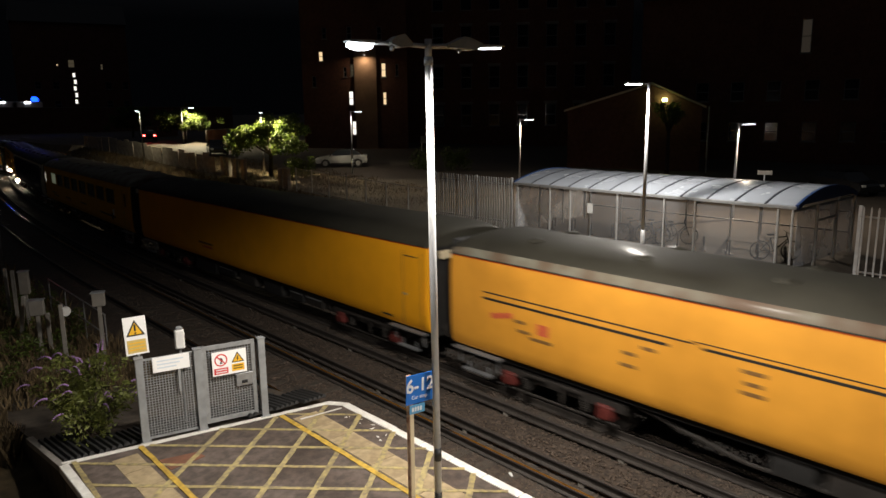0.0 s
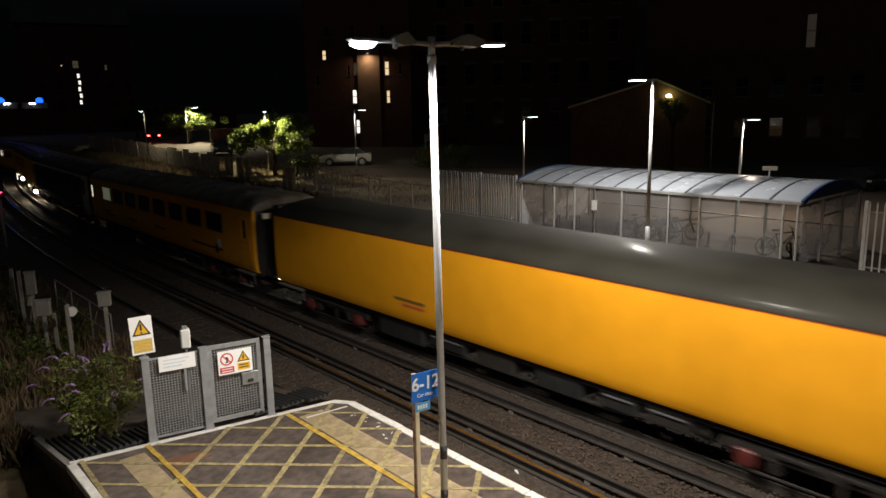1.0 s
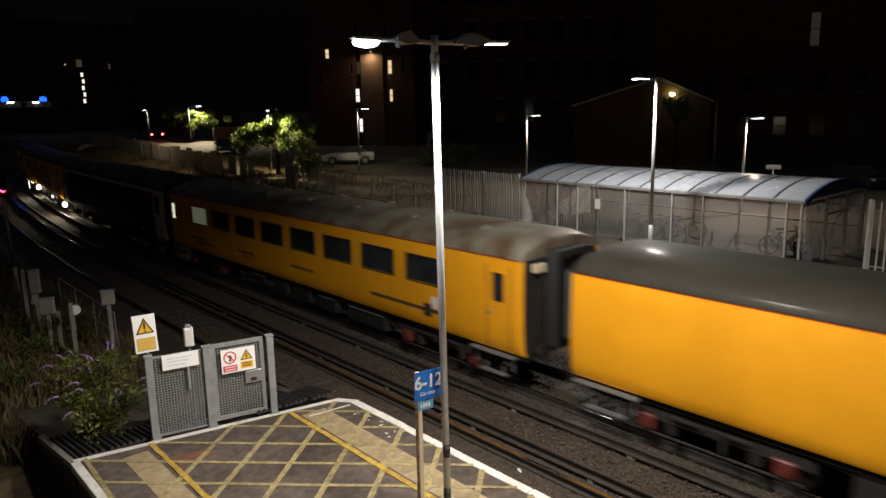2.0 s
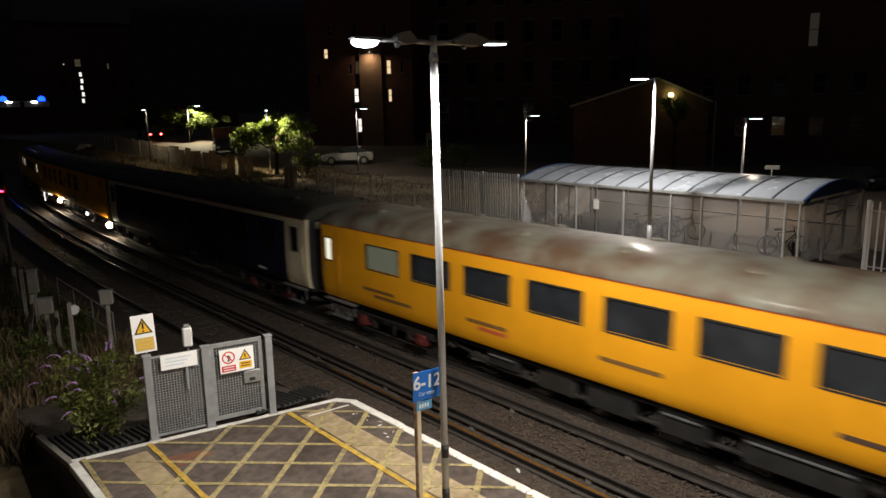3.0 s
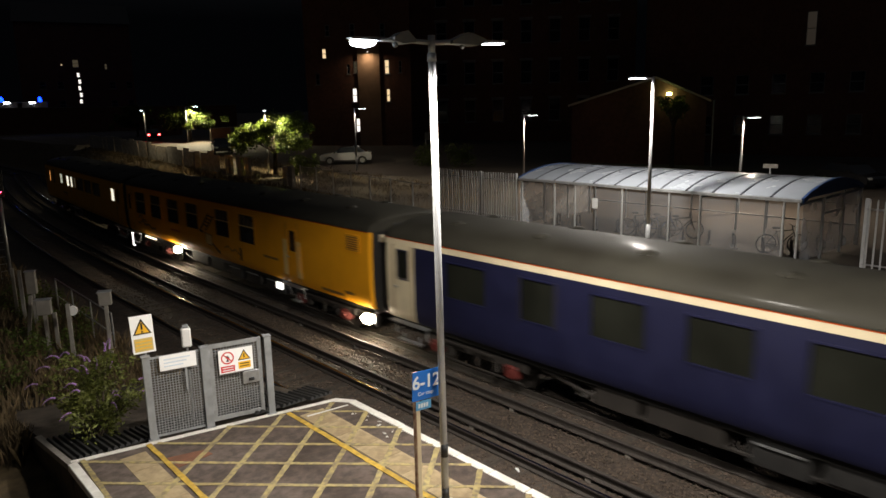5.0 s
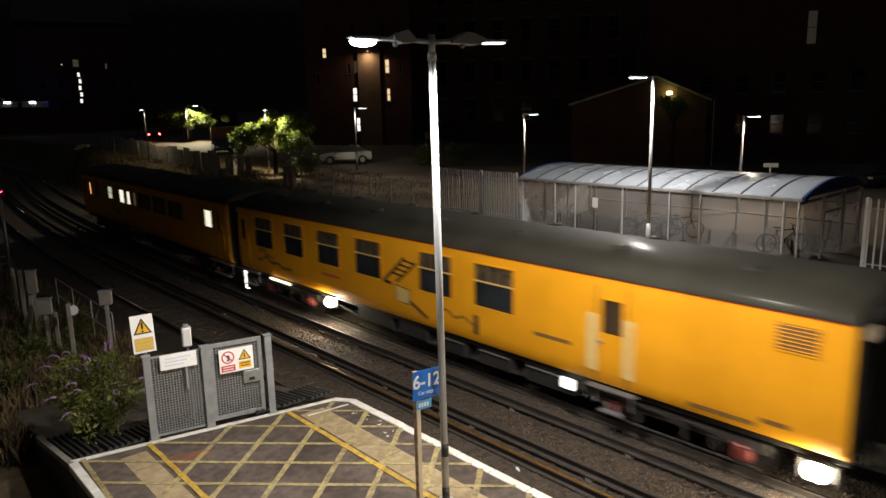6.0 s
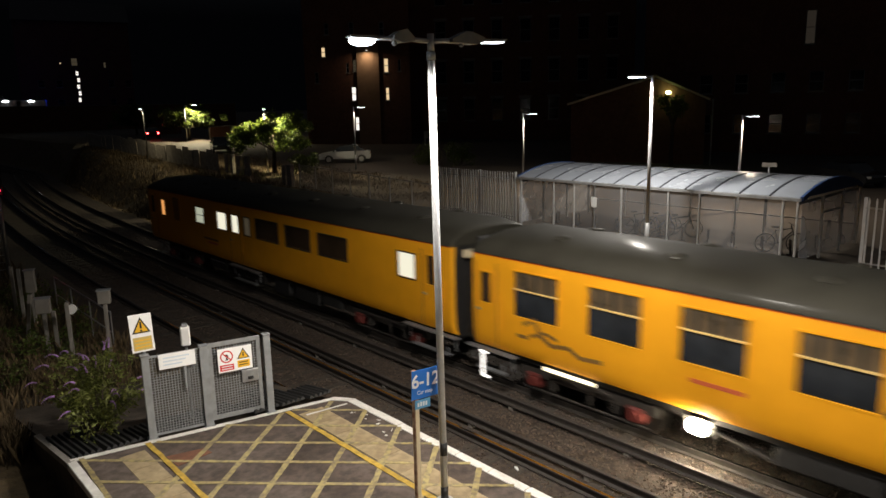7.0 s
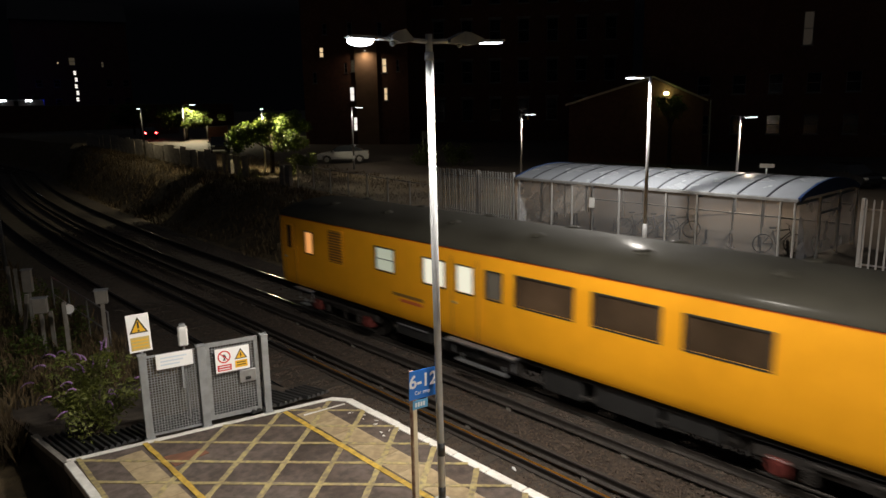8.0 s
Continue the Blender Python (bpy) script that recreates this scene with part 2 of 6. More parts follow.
def box(bm, x0, x1, y0, y1, z0, z1, bevel=0.0, m=None):
    r = bmesh.ops.create_cube(bm, size=1.0)
    vs = r["verts"]
    for v in vs:
        v.co = Vector((x0 + (v.co.x + 0.5) * (x1 - x0), y0 + (v.co.y + 0.5) * (y1 - y0), z0 + (v.co.z + 0.5) * (z1 - z0)))
    if bevel:
        es = list({e for v in vs for e in v.link_edges})
        r = bmesh.ops.bevel(bm, geom=es, offset=bevel, segments=1, affect="EDGES", profile=0.5)
        vs = list({v for f in r["faces"] for v in f.verts} | {v for v in vs if v.is_valid})
    if m is not None:
        bmesh.ops.transform(bm, matrix=m, verts=vs)
    return vs


def tube(bm, a, b, r0, r1=None, n=10, caps=True):
    a, b = Vector(a), Vector(b)
    d = b - a
    q = d.to_track_quat("Z", "Y").to_matrix().to_4x4()
    r = bmesh.ops.create_cone(bm, cap_ends=caps, segments=n, radius1=r0, radius2=r0 if r1 is None else r1, depth=d.length)
    bmesh.ops.transform(bm, matrix=Matrix.Translation((a + b) / 2) @ q, verts=r["verts"])
    return r["verts"]


def prism(bm, outline, axis, a, b):
    """Extrude a closed outline of 2D points along an axis from a to b."""
    def at(p, s):
        return {"x": (s, p[0], p[1]), "y": (p[0], s, p[1]), "z": (p[0], p[1], s)}[axis]
    v0 = [bm.verts.new(at(p, a)) for p in outline]
    v1 = [bm.verts.new(at(p, b)) for p in outline]
    k = len(outline)
    bm.faces.new(v0[::-1])
    bm.faces.new(v1)
    for i in range(k):
        bm.faces.new((v0[i], v0[(i + 1) % k], v1[(i + 1) % k], v1[i]))
    bmesh.ops.recalc_face_normals(bm, faces=bm.faces[:])
    return v0 + v1


def boxes(*bs, bevel=0.0):
    bm = bmesh.new()
    for b in bs:
        box(bm, *b, bevel=bevel)
    return bm


def tubes(*ts, n=10):
    bm = bmesh.new()
    for t in ts:
        tube(bm, *t, n=n)
    return bm


def words(name, body, size, mat, m, parent, extrude=0.002, bold=0.0):
    cu = bpy.data.curves.new(name, "FONT")
    cu.body, cu.size, cu.extrude, cu.align_x, cu.align_y = body, size, extrude, "CENTER", "CENTER"
    cu.offset = bold
    ob = new(name, cu)
    me = bpy.data.meshes.new_from_object(ob)
    bpy.data.objects.remove(ob)
    me.materials.append(mat)
    o = new(name, me)
    o.parent = parent
    o.matrix_basis = m
    return o


# ---- ground ----
RAIL_Z = 0.0


def bend(y):
    """Sideways offset of the line, which curves gently away beyond the platform end."""
    return 0.00135 * max(0.0, min(y, 92.0) - 24.0) ** 2


def bend_turn(y):
    return -math.degrees(math.atan(bend(y + 0.5) - bend(y - 0.5)))


def bank_height(x, y):
    """Height of the land on the far side of the line: a bank up to the street, rising away from the station."""
    rise = float(np.interp(y, (26, 40, 46, 57, 70, 85, 120), (1.22, 1.65, 1.95, 2.2, 2.75, 3.2, 3.4)))
    s = min(1.0, max(0.0, (x - bend(y) - 2.2) / max(2.4, 5.5 - 0.8 * bend(y))))
    s = s * s * (3 - 2 * s)
    return -0.32 + (rise + 0.32) * s


def left_height(x, y):
    s = min(1.0, max(0.0, (bend(y) - 6.6 - x) / 3.0))
    s = s * s * (3 - 2 * s)
    return -0.32 + 0.25 * s


def ground():
    bm = bmesh.new()
    xs = [-3000, -400, -120, -60, -30, -20, -15, -12, -10, -9, -8, -7, -6.4, -5.5, -2, 1.5, 2.2] + [2.2 + i * 0.55 for i in range(1, 11)] + \
         [9, 10.5, 12, 14, 17, 20, 25, 32, 40, 60, 120, 400, 3000]
    ys = [-3000, -300, -60, -30] + list(range(-20, 90, 4)) + [100, 120, 150, 200, 400, 1000, 3000]
    grid = []
    for y in ys:
        row = []
        for x in xs:
            x0 = x
            if -40 < x < 9:
                x0 = x + bend(y) * (1 - (x - 2.2) / 6.8 if x > 2.2 else 1)
            z = bank_height(x0, y) if x > 2.2 else (left_height(x0, y) if x < -6.4 else -0.185)
            if x > 2.2 and x < 9 or x < -6.6:
                z += 0.16 * noise.noise(Vector((x * 0.4, y * 0.25, 3.0))) if abs(x) < 100 else 0
            row.append(bm.verts.new((x0, y, z)))
        grid.append(row)
    for j in range(len(ys) - 1):
        for i in range(len(xs) - 1):
            f = bm.faces.new((grid[j][i], grid[j][i + 1], grid[j + 1][i + 1], grid[j + 1][i]))
            xm = (xs[i] + xs[i + 1]) / 2
            f.material_index = 0 if -6.4 < xm < 2.2 else (2 if xm > 9 and not (ys[j] >= 28 and xm < 18.5) else 1)
    ob = link("ground", bm, [BALLAST, GRASS_GROUND, TARMAC])
    tagged(ob, "ballast track bed with grassy banks and tarmac street", "ground", kind="structure")


ground()


# ---- railway tracks ----
def rail_outline(cx, z, s=1.0):
    p = [(-0.075, -0.16), (0.075, -0.16), (0.075, -0.145), (0.012, -0.125), (0.012, -0.045), (0.036, -0.035), (0.036, -0.006),
         (0.026, 0.0), (-0.026, 0.0), (-0.036, -0.006), (-0.036, -0.035), (-0.012, -0.045), (-0.012, -0.125), (-0.075, -0.145)]
    return [(cx + a * s, z + b * s) for a, b in p]


NEAR_C, FAR_C = -4.04, 0.0


def sweep(outline, y0, y1):
    """A rail of the given outline along the line's gentle bend."""
    bm = bmesh.new()
    ys = [y0] + [20 + 3 * i for i in range(25)] + [y1]
    rings = [[bm.verts.new((x + bend(y), y, z)) for x, z in outline] for y in ys]
    n = len(outline)
    for a, b in zip(rings, rings[1:]):
        for i in range(n):
            bm.faces.new((a[i], a[(i + 1) % n], b[(i + 1) % n], b[i]))
    bm.faces.new(rings[0])
    bm.faces.new(rings[-1][::-1])
    bmesh.ops.recalc_face_normals(bm, faces=bm.faces[:])
    bm.normal_update()
    return bm


def track(name, cx, cond_x, y0, y1):
    t = thing(name, pose(0, 0, 0), "ballasted railway track with worn steel rails on sleepers", "railway track", kind="structure")
    for s in (-1, 1):
        bm = sweep(rail_outline(cx + s * 0.7525, 0), y0, y1)
        for f in bm.faces:
            if f.normal.z > 0.9 and f.calc_center_median().z > -0.01:
                f.material_index = 1
        part("running_rail", bm, [RAIL_SIDE, RAIL_TOP], t, "running rail with a shiny worn head")
    bm = sweep(rail_outline(cond_x, 0.09, 1.1), y0, y1)
    for f in bm.faces:
        if f.normal.z > 0.9 and f.calc_center_median().z > 0.08:
            f.material_index = 1
    cond = part("conductor_rail", bm, [RAIL_SIDE, RAIL_SIDE], t, "raised rusty conductor rail")
    pot = bmesh.new()
    box(pot, -0.07, 0.07, -0.07, 0.07, -0.2, -0.07, 0.02)
    first = None
    for i in range(int((y1 - y0) / 3.0)):
        y = y0 + 1.0 + i * 3.0
        if 0 < y < 60:
            if first is None:
                first = part("insulator", pot, CONCRETE, cond)
                first.matrix_basis = pose(cond_x + bend(y), y, 0)
            else:
                same("insulator", first, cond, pose(cond_x + bend(y), y, 0))
    return t


tracks = [track("track", NEAR_C, -2.84, -60, 160), track("track", FAR_C, -1.60, -60, 160)]


def sleepers(t, cx):
    bm = bmesh.new()
    box(bm, -1.25, 1.25, -0.125, 0.125, -0.3, -0.165, 0.02)
    first = part("sleeper", bm, SLEEPER, t)
    first.matrix_basis = pose(cx, 4, 0)
    bm2 = bmesh.new()
    for i in range(300):
        y = -40 + i * 0.65
        if 2 < y < 60:
            same("sleeper", first, t, pose(cx + bend(y) + random.uniform(-0.02, 0.02), y, random.uniform(-0.018, 0.0), 0, 0, bend_turn(y) + random.uniform(-0.5, 0.5)))
        else:
            vs = [bm2.verts.new((cx + bend(y) + sx * 1.25, y + sy * 0.125, -0.165)) for sx, sy in ((-1, -1), (1, -1), (1, 1), (-1, 1))]
            f = bm2.faces.new(vs)
            r = bmesh.ops.extrude_face_region(bm2, geom=[f])
            for v in r["geom"]:
                if isinstance(v, bmesh.types.BMVert):
                    v.co.z -= 0.12
    tagged(part("distant_sleepers", bm2, SLEEPER, t), kind="stuff")


for tr, c in zip(tracks, (NEAR_C, FAR_C)):
    sleepers(tr, c)


def ballast_stones():
    """Loose stones over the track bed, joined as stuff."""
    verts, faces = [], []
    rng = np.random.RandomState(5)
    base = np.array([(1, 0, 0), (-1, 0, 0), (0, 1, 0), (0, -1, 0), (0, 0, 0.8), (0, 0, -0.8)], float)
    tri = [(0, 2, 4), (2, 1, 4), (1, 3, 4), (3, 0, 4), (2, 0, 5), (1, 2, 5), (3, 1, 5), (0, 3, 5)]
    for i in range(42000):
        y = 3 + 42 * rng.rand() ** 1.6
        x = rng.uniform(-5.15, 2.0)
        z = -0.185
        if -2.8 < x < -1.3:
            z = -0.16
        x += bend(y)
        s = rng.uniform(0.013, 0.033)
        a = rng.uniform(0, 6.28)
        p = base * s * rng.uniform(0.7, 1.3, (6, 3))
        c, sn = np.cos(a), np.sin(a)
        p = np.stack([p[:, 0] * c - p[:, 1] * sn + x, p[:, 0] * sn + p[:, 1] * c + y, p[:, 2] + z + s * 0.3], 1)
        k = len(verts)
        verts.extend(map(tuple, p))
        faces.extend((a0 + k, b0 + k, c0 + k) for a0, b0, c0 in tri)
    me = bpy.data.meshes.new("ballast_stones")
    me.from_pydata(verts, [], faces)
    me.materials.append(STONES)
    tagged(new("ballast_stones", me), "loose brown ballast stones between the rails", "ballast", kind="stuff")


ballast_stones()


# ---- platform ----
PZ = 0.915
END = ((-9.98, 12.06), (-5.45, 11.16), (-5.2, 10.85))


def end_y(x):
    return 12.06 + (x + 9.98) * (11.16 - 12.06) / 4.53


def platform():
    p = thing("platform", pose(0, 0, 0), "asphalt railway platform end with worn yellow hatching", "platform", kind="structure")
    bm = bmesh.new()
    prism(bm, [(-9.98, -60), (-5.3, -60), (-5.3, 10.8), (-5.5, 11.06), (-9.98, 11.96)], "z", -0.5, PZ)
    part("deck", bm, [ASPHALT], p)
    bm = bmesh.new()
    prism(bm, [(-9.86, -60), (-5.42, -60), (-5.42, 10.7), (-9.86, 11.7)], "z", -0.45, -0.4)
    part("foundation", bm, CONCRETE, p)
    # coping slabs along the track edge
    bm = bmesh.new()
    box(bm, -0.30, 0.02, 0.004, 0.746, -0.09, 0.012, 0.012)
    first = None
    y = 10.05
    while y > -6:
        if first is None:
            first = part("coping_slab", bm, EDGE_WHITE, p, "white painted coping slab")
            first.matrix_basis = pose(-5.22, y, PZ)
            first.scale.x = 0.5
        else:
            o = same("coping_slab", first, p, pose(-5.22 + random.uniform(-0.006, 0.006), y, PZ + random.uniform(-0.004, 0.004), 0, 0, random.uniform(-0.25, 0.25)))
            o.scale.x = 0.5
        y -= 0.75
    bm = bmesh.new()
    prism(bm, [(-5.45, 11.16), (-5.2, 10.80), (-5.36, 10.80), (-5.56, 11.06)], "z", PZ - 0.09, PZ + 0.011)
    part("corner_slab", bm, EDGE_WHITE, p)
    bm = bmesh.new()
    prism(bm, [(-9.98, 12.07), (-5.45, 11.16), (-5.52, 11.06), (-9.98, 11.95)], "z", PZ - 0.08, PZ + 0.008)
    part("end_kerb", bm, EDGE_WHITE, p, "white painted end kerb")
    bm = bmesh.new()
    box(bm, -10.04, -9.9, -10, 11.96, PZ - 0.12, PZ + 0.010, 0.01)
    part("side_kerb", bm, EDGE_WHITE, p, "white painted back kerb")
    # buff paving strips, one slab after another
    for x0, x1 in ((-6.36, -5.87), (-9.36, -8.95)):
        bm = bmesh.new()
        box(bm, x0, x1, 0.003, 0.597, 0.0, 0.006)
        f = None
        for i in range(20):
            y = end_y((x0 + x1) / 2) - 0.95 - i * 0.6
            if f is None:
                f = part("paving_slab", bm, TACTILE, p, "worn buff paving slab")
                f.matrix_basis = pose(0, y, PZ)
            else:
                same("paving_slab", f, p, pose(0, y, PZ + random.uniform(-0.001, 0.001)))
    # painted lines: 4 mm of worn paint
    def stripe(name, a, b, w, mat, z=0.008):
        bm = bmesh.new()
        a, b = Vector((*a, 0)), Vector((*b, 0))
        d = (b - a)
        k = max(2, int(d.length / 0.12))
        u = d.normalized()
        s = Vector((-u.y, u.x, 0))
        prev = None
        for i in range(k + 1):
            c = a + d * (i / k)
            e0, e1 = w / 2 * random.uniform(0.82, 1.1), w / 2 * random.uniform(0.82, 1.1)
            q = [bm.verts.new(c + s * e0 + Vector((0, 0, PZ + z))), bm.verts.new(c - s * e1 + Vector((0, 0, PZ + z)))]
            if prev:
                bm.faces.new((prev[0], prev[1], q[1], q[0]))
            prev = q
        r = bmesh.ops.extrude_face_region(bm, geom=bm.faces[:])
        for v in r["geom"]:
            if isinstance(v, bmesh.types.BMVert):
                v.co.z += 0.003
        bmesh.ops.recalc_face_normals(bm, faces=bm.faces[:])
        part(name, bm, mat, p)
    stripe("yellow_line", (-6.46, 11.2), (-6.42, -6), 0.10, LINE_BRIGHT, 0.0125)
    stripe("yellow_line", (-8.83, 11.75), (-8.93, -6), 0.09, LINE_BRIGHT, 0.0125)
    stripe("edge_line", (-9.82, 11.95), (-9.96, 8.0), 0.08, LINE_YELLOW, 0.0125)
    stripe("white_mark", (-6.29, 10.80), (-5.46, 10.70), 0.05, EDGE_WHITE, 0.0165)
    for i in range(14):
        yi = 12.31 - i * 1.0           # rising to the right
        a = (-9.85, yi + (-9.85 + 6.45) * 0.84)
        b = (-5.36, yi + (-5.36 + 6.45) * 0.84)
        if b[1] > 11.05:
            x = -5.6
            while yi + (x + 6.45) * 0.84 > end_y(x) - 0.12:
                x -= 0.05
            b = (x, yi + (x + 6.45) * 0.84)
        if b[0] > a[0]:
            stripe("hatch_line", a, b, 0.095, LINE_YELLOW, 0.0085)
    for i in range(18):
        c = 4.85 - i * 0.93 + 0.93 * 3   # falling to the right
        a, b = [-9.85, c + 9.85], [-5.36, c + 5.36]
        while a[1] > end_y(a[0]) - 0.1 and a[0] < -5.4:
            a[0] += 0.05
            a[1] = c - a[0]
        if b[0] > a[0] + 0.1:
            stripe("hatch_line", a, b, 0.075, LINE_YELLOW, 0.0087)
    # red infill patch beside the yellow line
    bm = bmesh.new()
    prism(bm, [(-8.78, 11.05), (-8.2, 10.9), (-8.17, 10.66), (-8.76, 10.6)], "z", PZ, PZ + 0.0075)
    part("repair_patch", bm, BRICK, p, "red-brown repair patch")
    # worn white paint scraps
    for i in range(16):
        bm = bmesh.new()
        c = Vector((random.uniform(-5.75, -5.42), random.uniform(9.1, 10.3), PZ))
        k = [(c.x + random.uniform(-0.05, 0.05), c.y + random.uniform(-0.05, 0.05)) for _ in range(3)]
        area = (k[1][0] - k[0][0]) * (k[2][1] - k[0][1]) - (k[2][0] - k[0][0]) * (k[1][1] - k[0][1])
        if abs(area) > 0.0006:
            prism(bm, k, "z", PZ, PZ + 0.0075)
            part("paint_scrap", bm, EDGE_WHITE, p)
        else:
            bm.free()


platform()


def ramp():
    """The ramp past the gate, with ridged rubber trespass panels."""
    r = thing("platform_ramp", pose(0, 0, 0), "dark ramp behind the gate down to the track", "ramp", kind="structure")
    bm = bmesh.new()
    vs = [bm.verts.new(c) for c in ((-9.98, 12.0, PZ - 0.02), (-5.5, 11.1, PZ - 0.02), (-5.5, 18.5, -0.25), (-9.98, 19.5, -0.25),
                                    (-9.98, 12.0, -0.5), (-5.5, 11.1, -0.5), (-5.5, 18.5, -0.5), (-9.98, 19.5, -0.5))]
    for f in ((0, 1, 2, 3), (4, 7, 6, 5), (0, 4, 5, 1), (1, 5, 6, 2), (2, 6, 7, 3), (3, 7, 4, 0)):
        bm.faces.new([vs[i] for i in f])
    bmesh.ops.recalc_face_normals(bm, faces=bm.faces[:])
    part("slope", bm, EARTH, r)
    bm = bmesh.new()
    for i in range(5):
        x = -0.5 + i * 0.1
        prism(bm, [(x, 0), (x + 0.1, 0), (x + 0.07, 0.055), (x + 0.03, 0.055)], "y", 0, 0.9)
    first = None
    for x, y in ((-9.55, 12.1), (-9.02, 12.02), (-9.55, 13.02), (-9.02, 12.95), (-6.1, 11.32), (-5.57, 11.2), (-6.1, 12.25), (-6.6, 11.4), (-7.1, 11.75), (-7.6, 11.85), (-8.1, 11.95), (-8.6, 12.0)):
        m = pose(x + 0.1, y, PZ - 0.02 - (y - 12) * 0.155, -8.5, 0, 0)
        if first is None:
            first = part("ridged_panel", bm, RUBBER, r, "black ridged rubber panel")
            first.matrix_basis = m
        else:
            same("ridged_panel", first, r, m)
    bm = bmesh.new()
    prism(bm, [(11.97, PZ - 0.1), (11.97, PZ + 0.01), (14.4, PZ - 0.37), (14.4, PZ - 0.48)], "x", -10.04, -9.92)
    part("ramp_kerb", bm, CONCRETE, r)


ramp()


# ---- platform lamp ----
LAMP_X, LAMP_Y = -6.372, 6.902
ARM_TURN = -14


def platform_lamp(m, lean=(0, 0)):
    lamp = thing("platform_lamp", m, "tall grey twin-arm platform lamp post, lit", "lamp post", "platform lamps")
    part("column", tubes(((0, 0, 0), (0, 0, 0.02), 0.13), ((0, 0, 0.02), (lean[0], lean[1], 6.12), 0.051, 0.047), n=20), COLUMN, lamp, smooth=True)
    for z in (0.05, 0.72):
        part("black_band", tubes(((0, 0, z), (0, 0, z + 0.19), 0.055), n=20), SIGN_BLACK, lamp, smooth=True)
    top = part("collar", tubes(((0, 0, 6.1), (0, 0, 6.2), 0.06, 0.056), ((0, 0, 6.2), (0, 0, 6.42), 0.045), n=16), COLUMN, lamp, smooth=True)
    top.matrix_basis = pose(lean[0], lean[1], 0, 0, 0, ARM_TURN)
    for s, hump, led, tip in ((-1, 0.50, 0.73, 1.10), (1, 0.70, 0.74, 1.08)):
        part("arm", tubes(((s * 0.03, 0, 6.33), (s * 0.34, 0, 6.35), 0.03, 0.028), ((s * 0.34, 0, 6.35), (s * led, 0, 6.35), 0.024), n=10), COLUMN, top, smooth=True)
        bm = bmesh.new()
        prism(bm, [(s * 0.26, 6.32), (s * 0.26, 6.36), (s * (0.06 + hump * 0.6), 6.46), (s * (0.12 + hump * 0.66), 6.44), (s * (hump + 0.04), 6.385), (s * (hump + 0.04), 6.34), (s * (hump - 0.08), 6.30)], "y", -0.10, 0.10)
        bmesh.ops.create_uvsphere(bm, u_segments=10, v_segments=6, radius=0.035, matrix=Matrix.Translation((s * (0.5 if s < 0 else 0.44), 0, 6.295)))
        part("lamp_housing", bm, GREY, top, "grey die-cast lamp housing")
        bm = bmesh.new()
        z0 = 6.335
        prism(bm, [(s * led, z0), (s * led, z0 + 0.035), (s * (tip - 0.02), z0 + 0.04), (s * tip, z0 + 0.03), (s * (tip - 0.03), z0 + 0.01)], "y", -0.10, 0.10)
        part("head", bm, GREY, top)
        bm = bmesh.new()
        prism(bm, [(s * (led + 0.03), z0 - 0.002), (s * (tip - 0.04), z0 + 0.005), (s * (tip - 0.035), z0 - 0.008), (s * (led + 0.04), z0 - 0.014)], "y", -0.07, 0.07)
        part("led_panel", bm, LAMP_WHITE if s < 0 else LAMP_EDGE, top, "glowing white led panel")
        # glowing dome added on the left head in place of its glare
        if s < 0:
            bm = bmesh.new()
            bmesh.ops.create_uvsphere(bm, u_segments=16, v_segments=10, radius=1.0)
            for v in bm.verts:
                v.co = Vector((-0.92 + v.co.x * 0.17, v.co.y * 0.11, z0 - 0.02 + v.co.z * (0.062 if v.co.z < 0 else 0.02)))
            part("glare_dome", bm, LAMP_WHITE, top, "added glowing dome in place of lamp glare", smooth=True)
    return lamp


platform_lamp(pose(LAMP_X, LAMP_Y, PZ), (-0.032, 0.031))
platform_lamp(pose(LAMP_X, -4.0, PZ))


def spot(name, loc, power, size, color=(0.93, 0.96, 1.0), target=None, spread=170):
    li = bpy.data.lights.new(name, "AREA")
    li.shape, li.size, li.energy, li.color, li.spread = "DISK", size, power, color, radians(spread)
    ob = new(name, li)
    ob.matrix_basis = look(loc, target or (loc[0], loc[1], 0))
    return ob


def bulb(name, loc, power, size, color, angle=154):
    """A full cut-off lantern: an even wide cone of light downwards, none above."""
    li = bpy.data.lights.new(name, "SPOT")
    li.spot_size, li.spot_blend = radians(angle), 0.25
    li.shadow_soft_size, li.energy, li.color = size, power, color
    ob = new(name, li)
    ob.matrix_basis = Matrix.Translation(loc)
    return ob


GROUND_Z = 1.22
CAR_PARK = (1.0, 0.82, 0.62)
WARM = (1.0, 0.93, 0.84)
for ly in (LAMP_Y + 0.03, -4.0):
    bulb("platform_light", (LAMP_X - 1.0, ly + 0.24, PZ + 6.22), 800, 0.12, WARM, 157)
    bulb("platform_light", (LAMP_X + 0.95, ly - 0.24, PZ + 6.22), 1900, 0.12, WARM, 157)


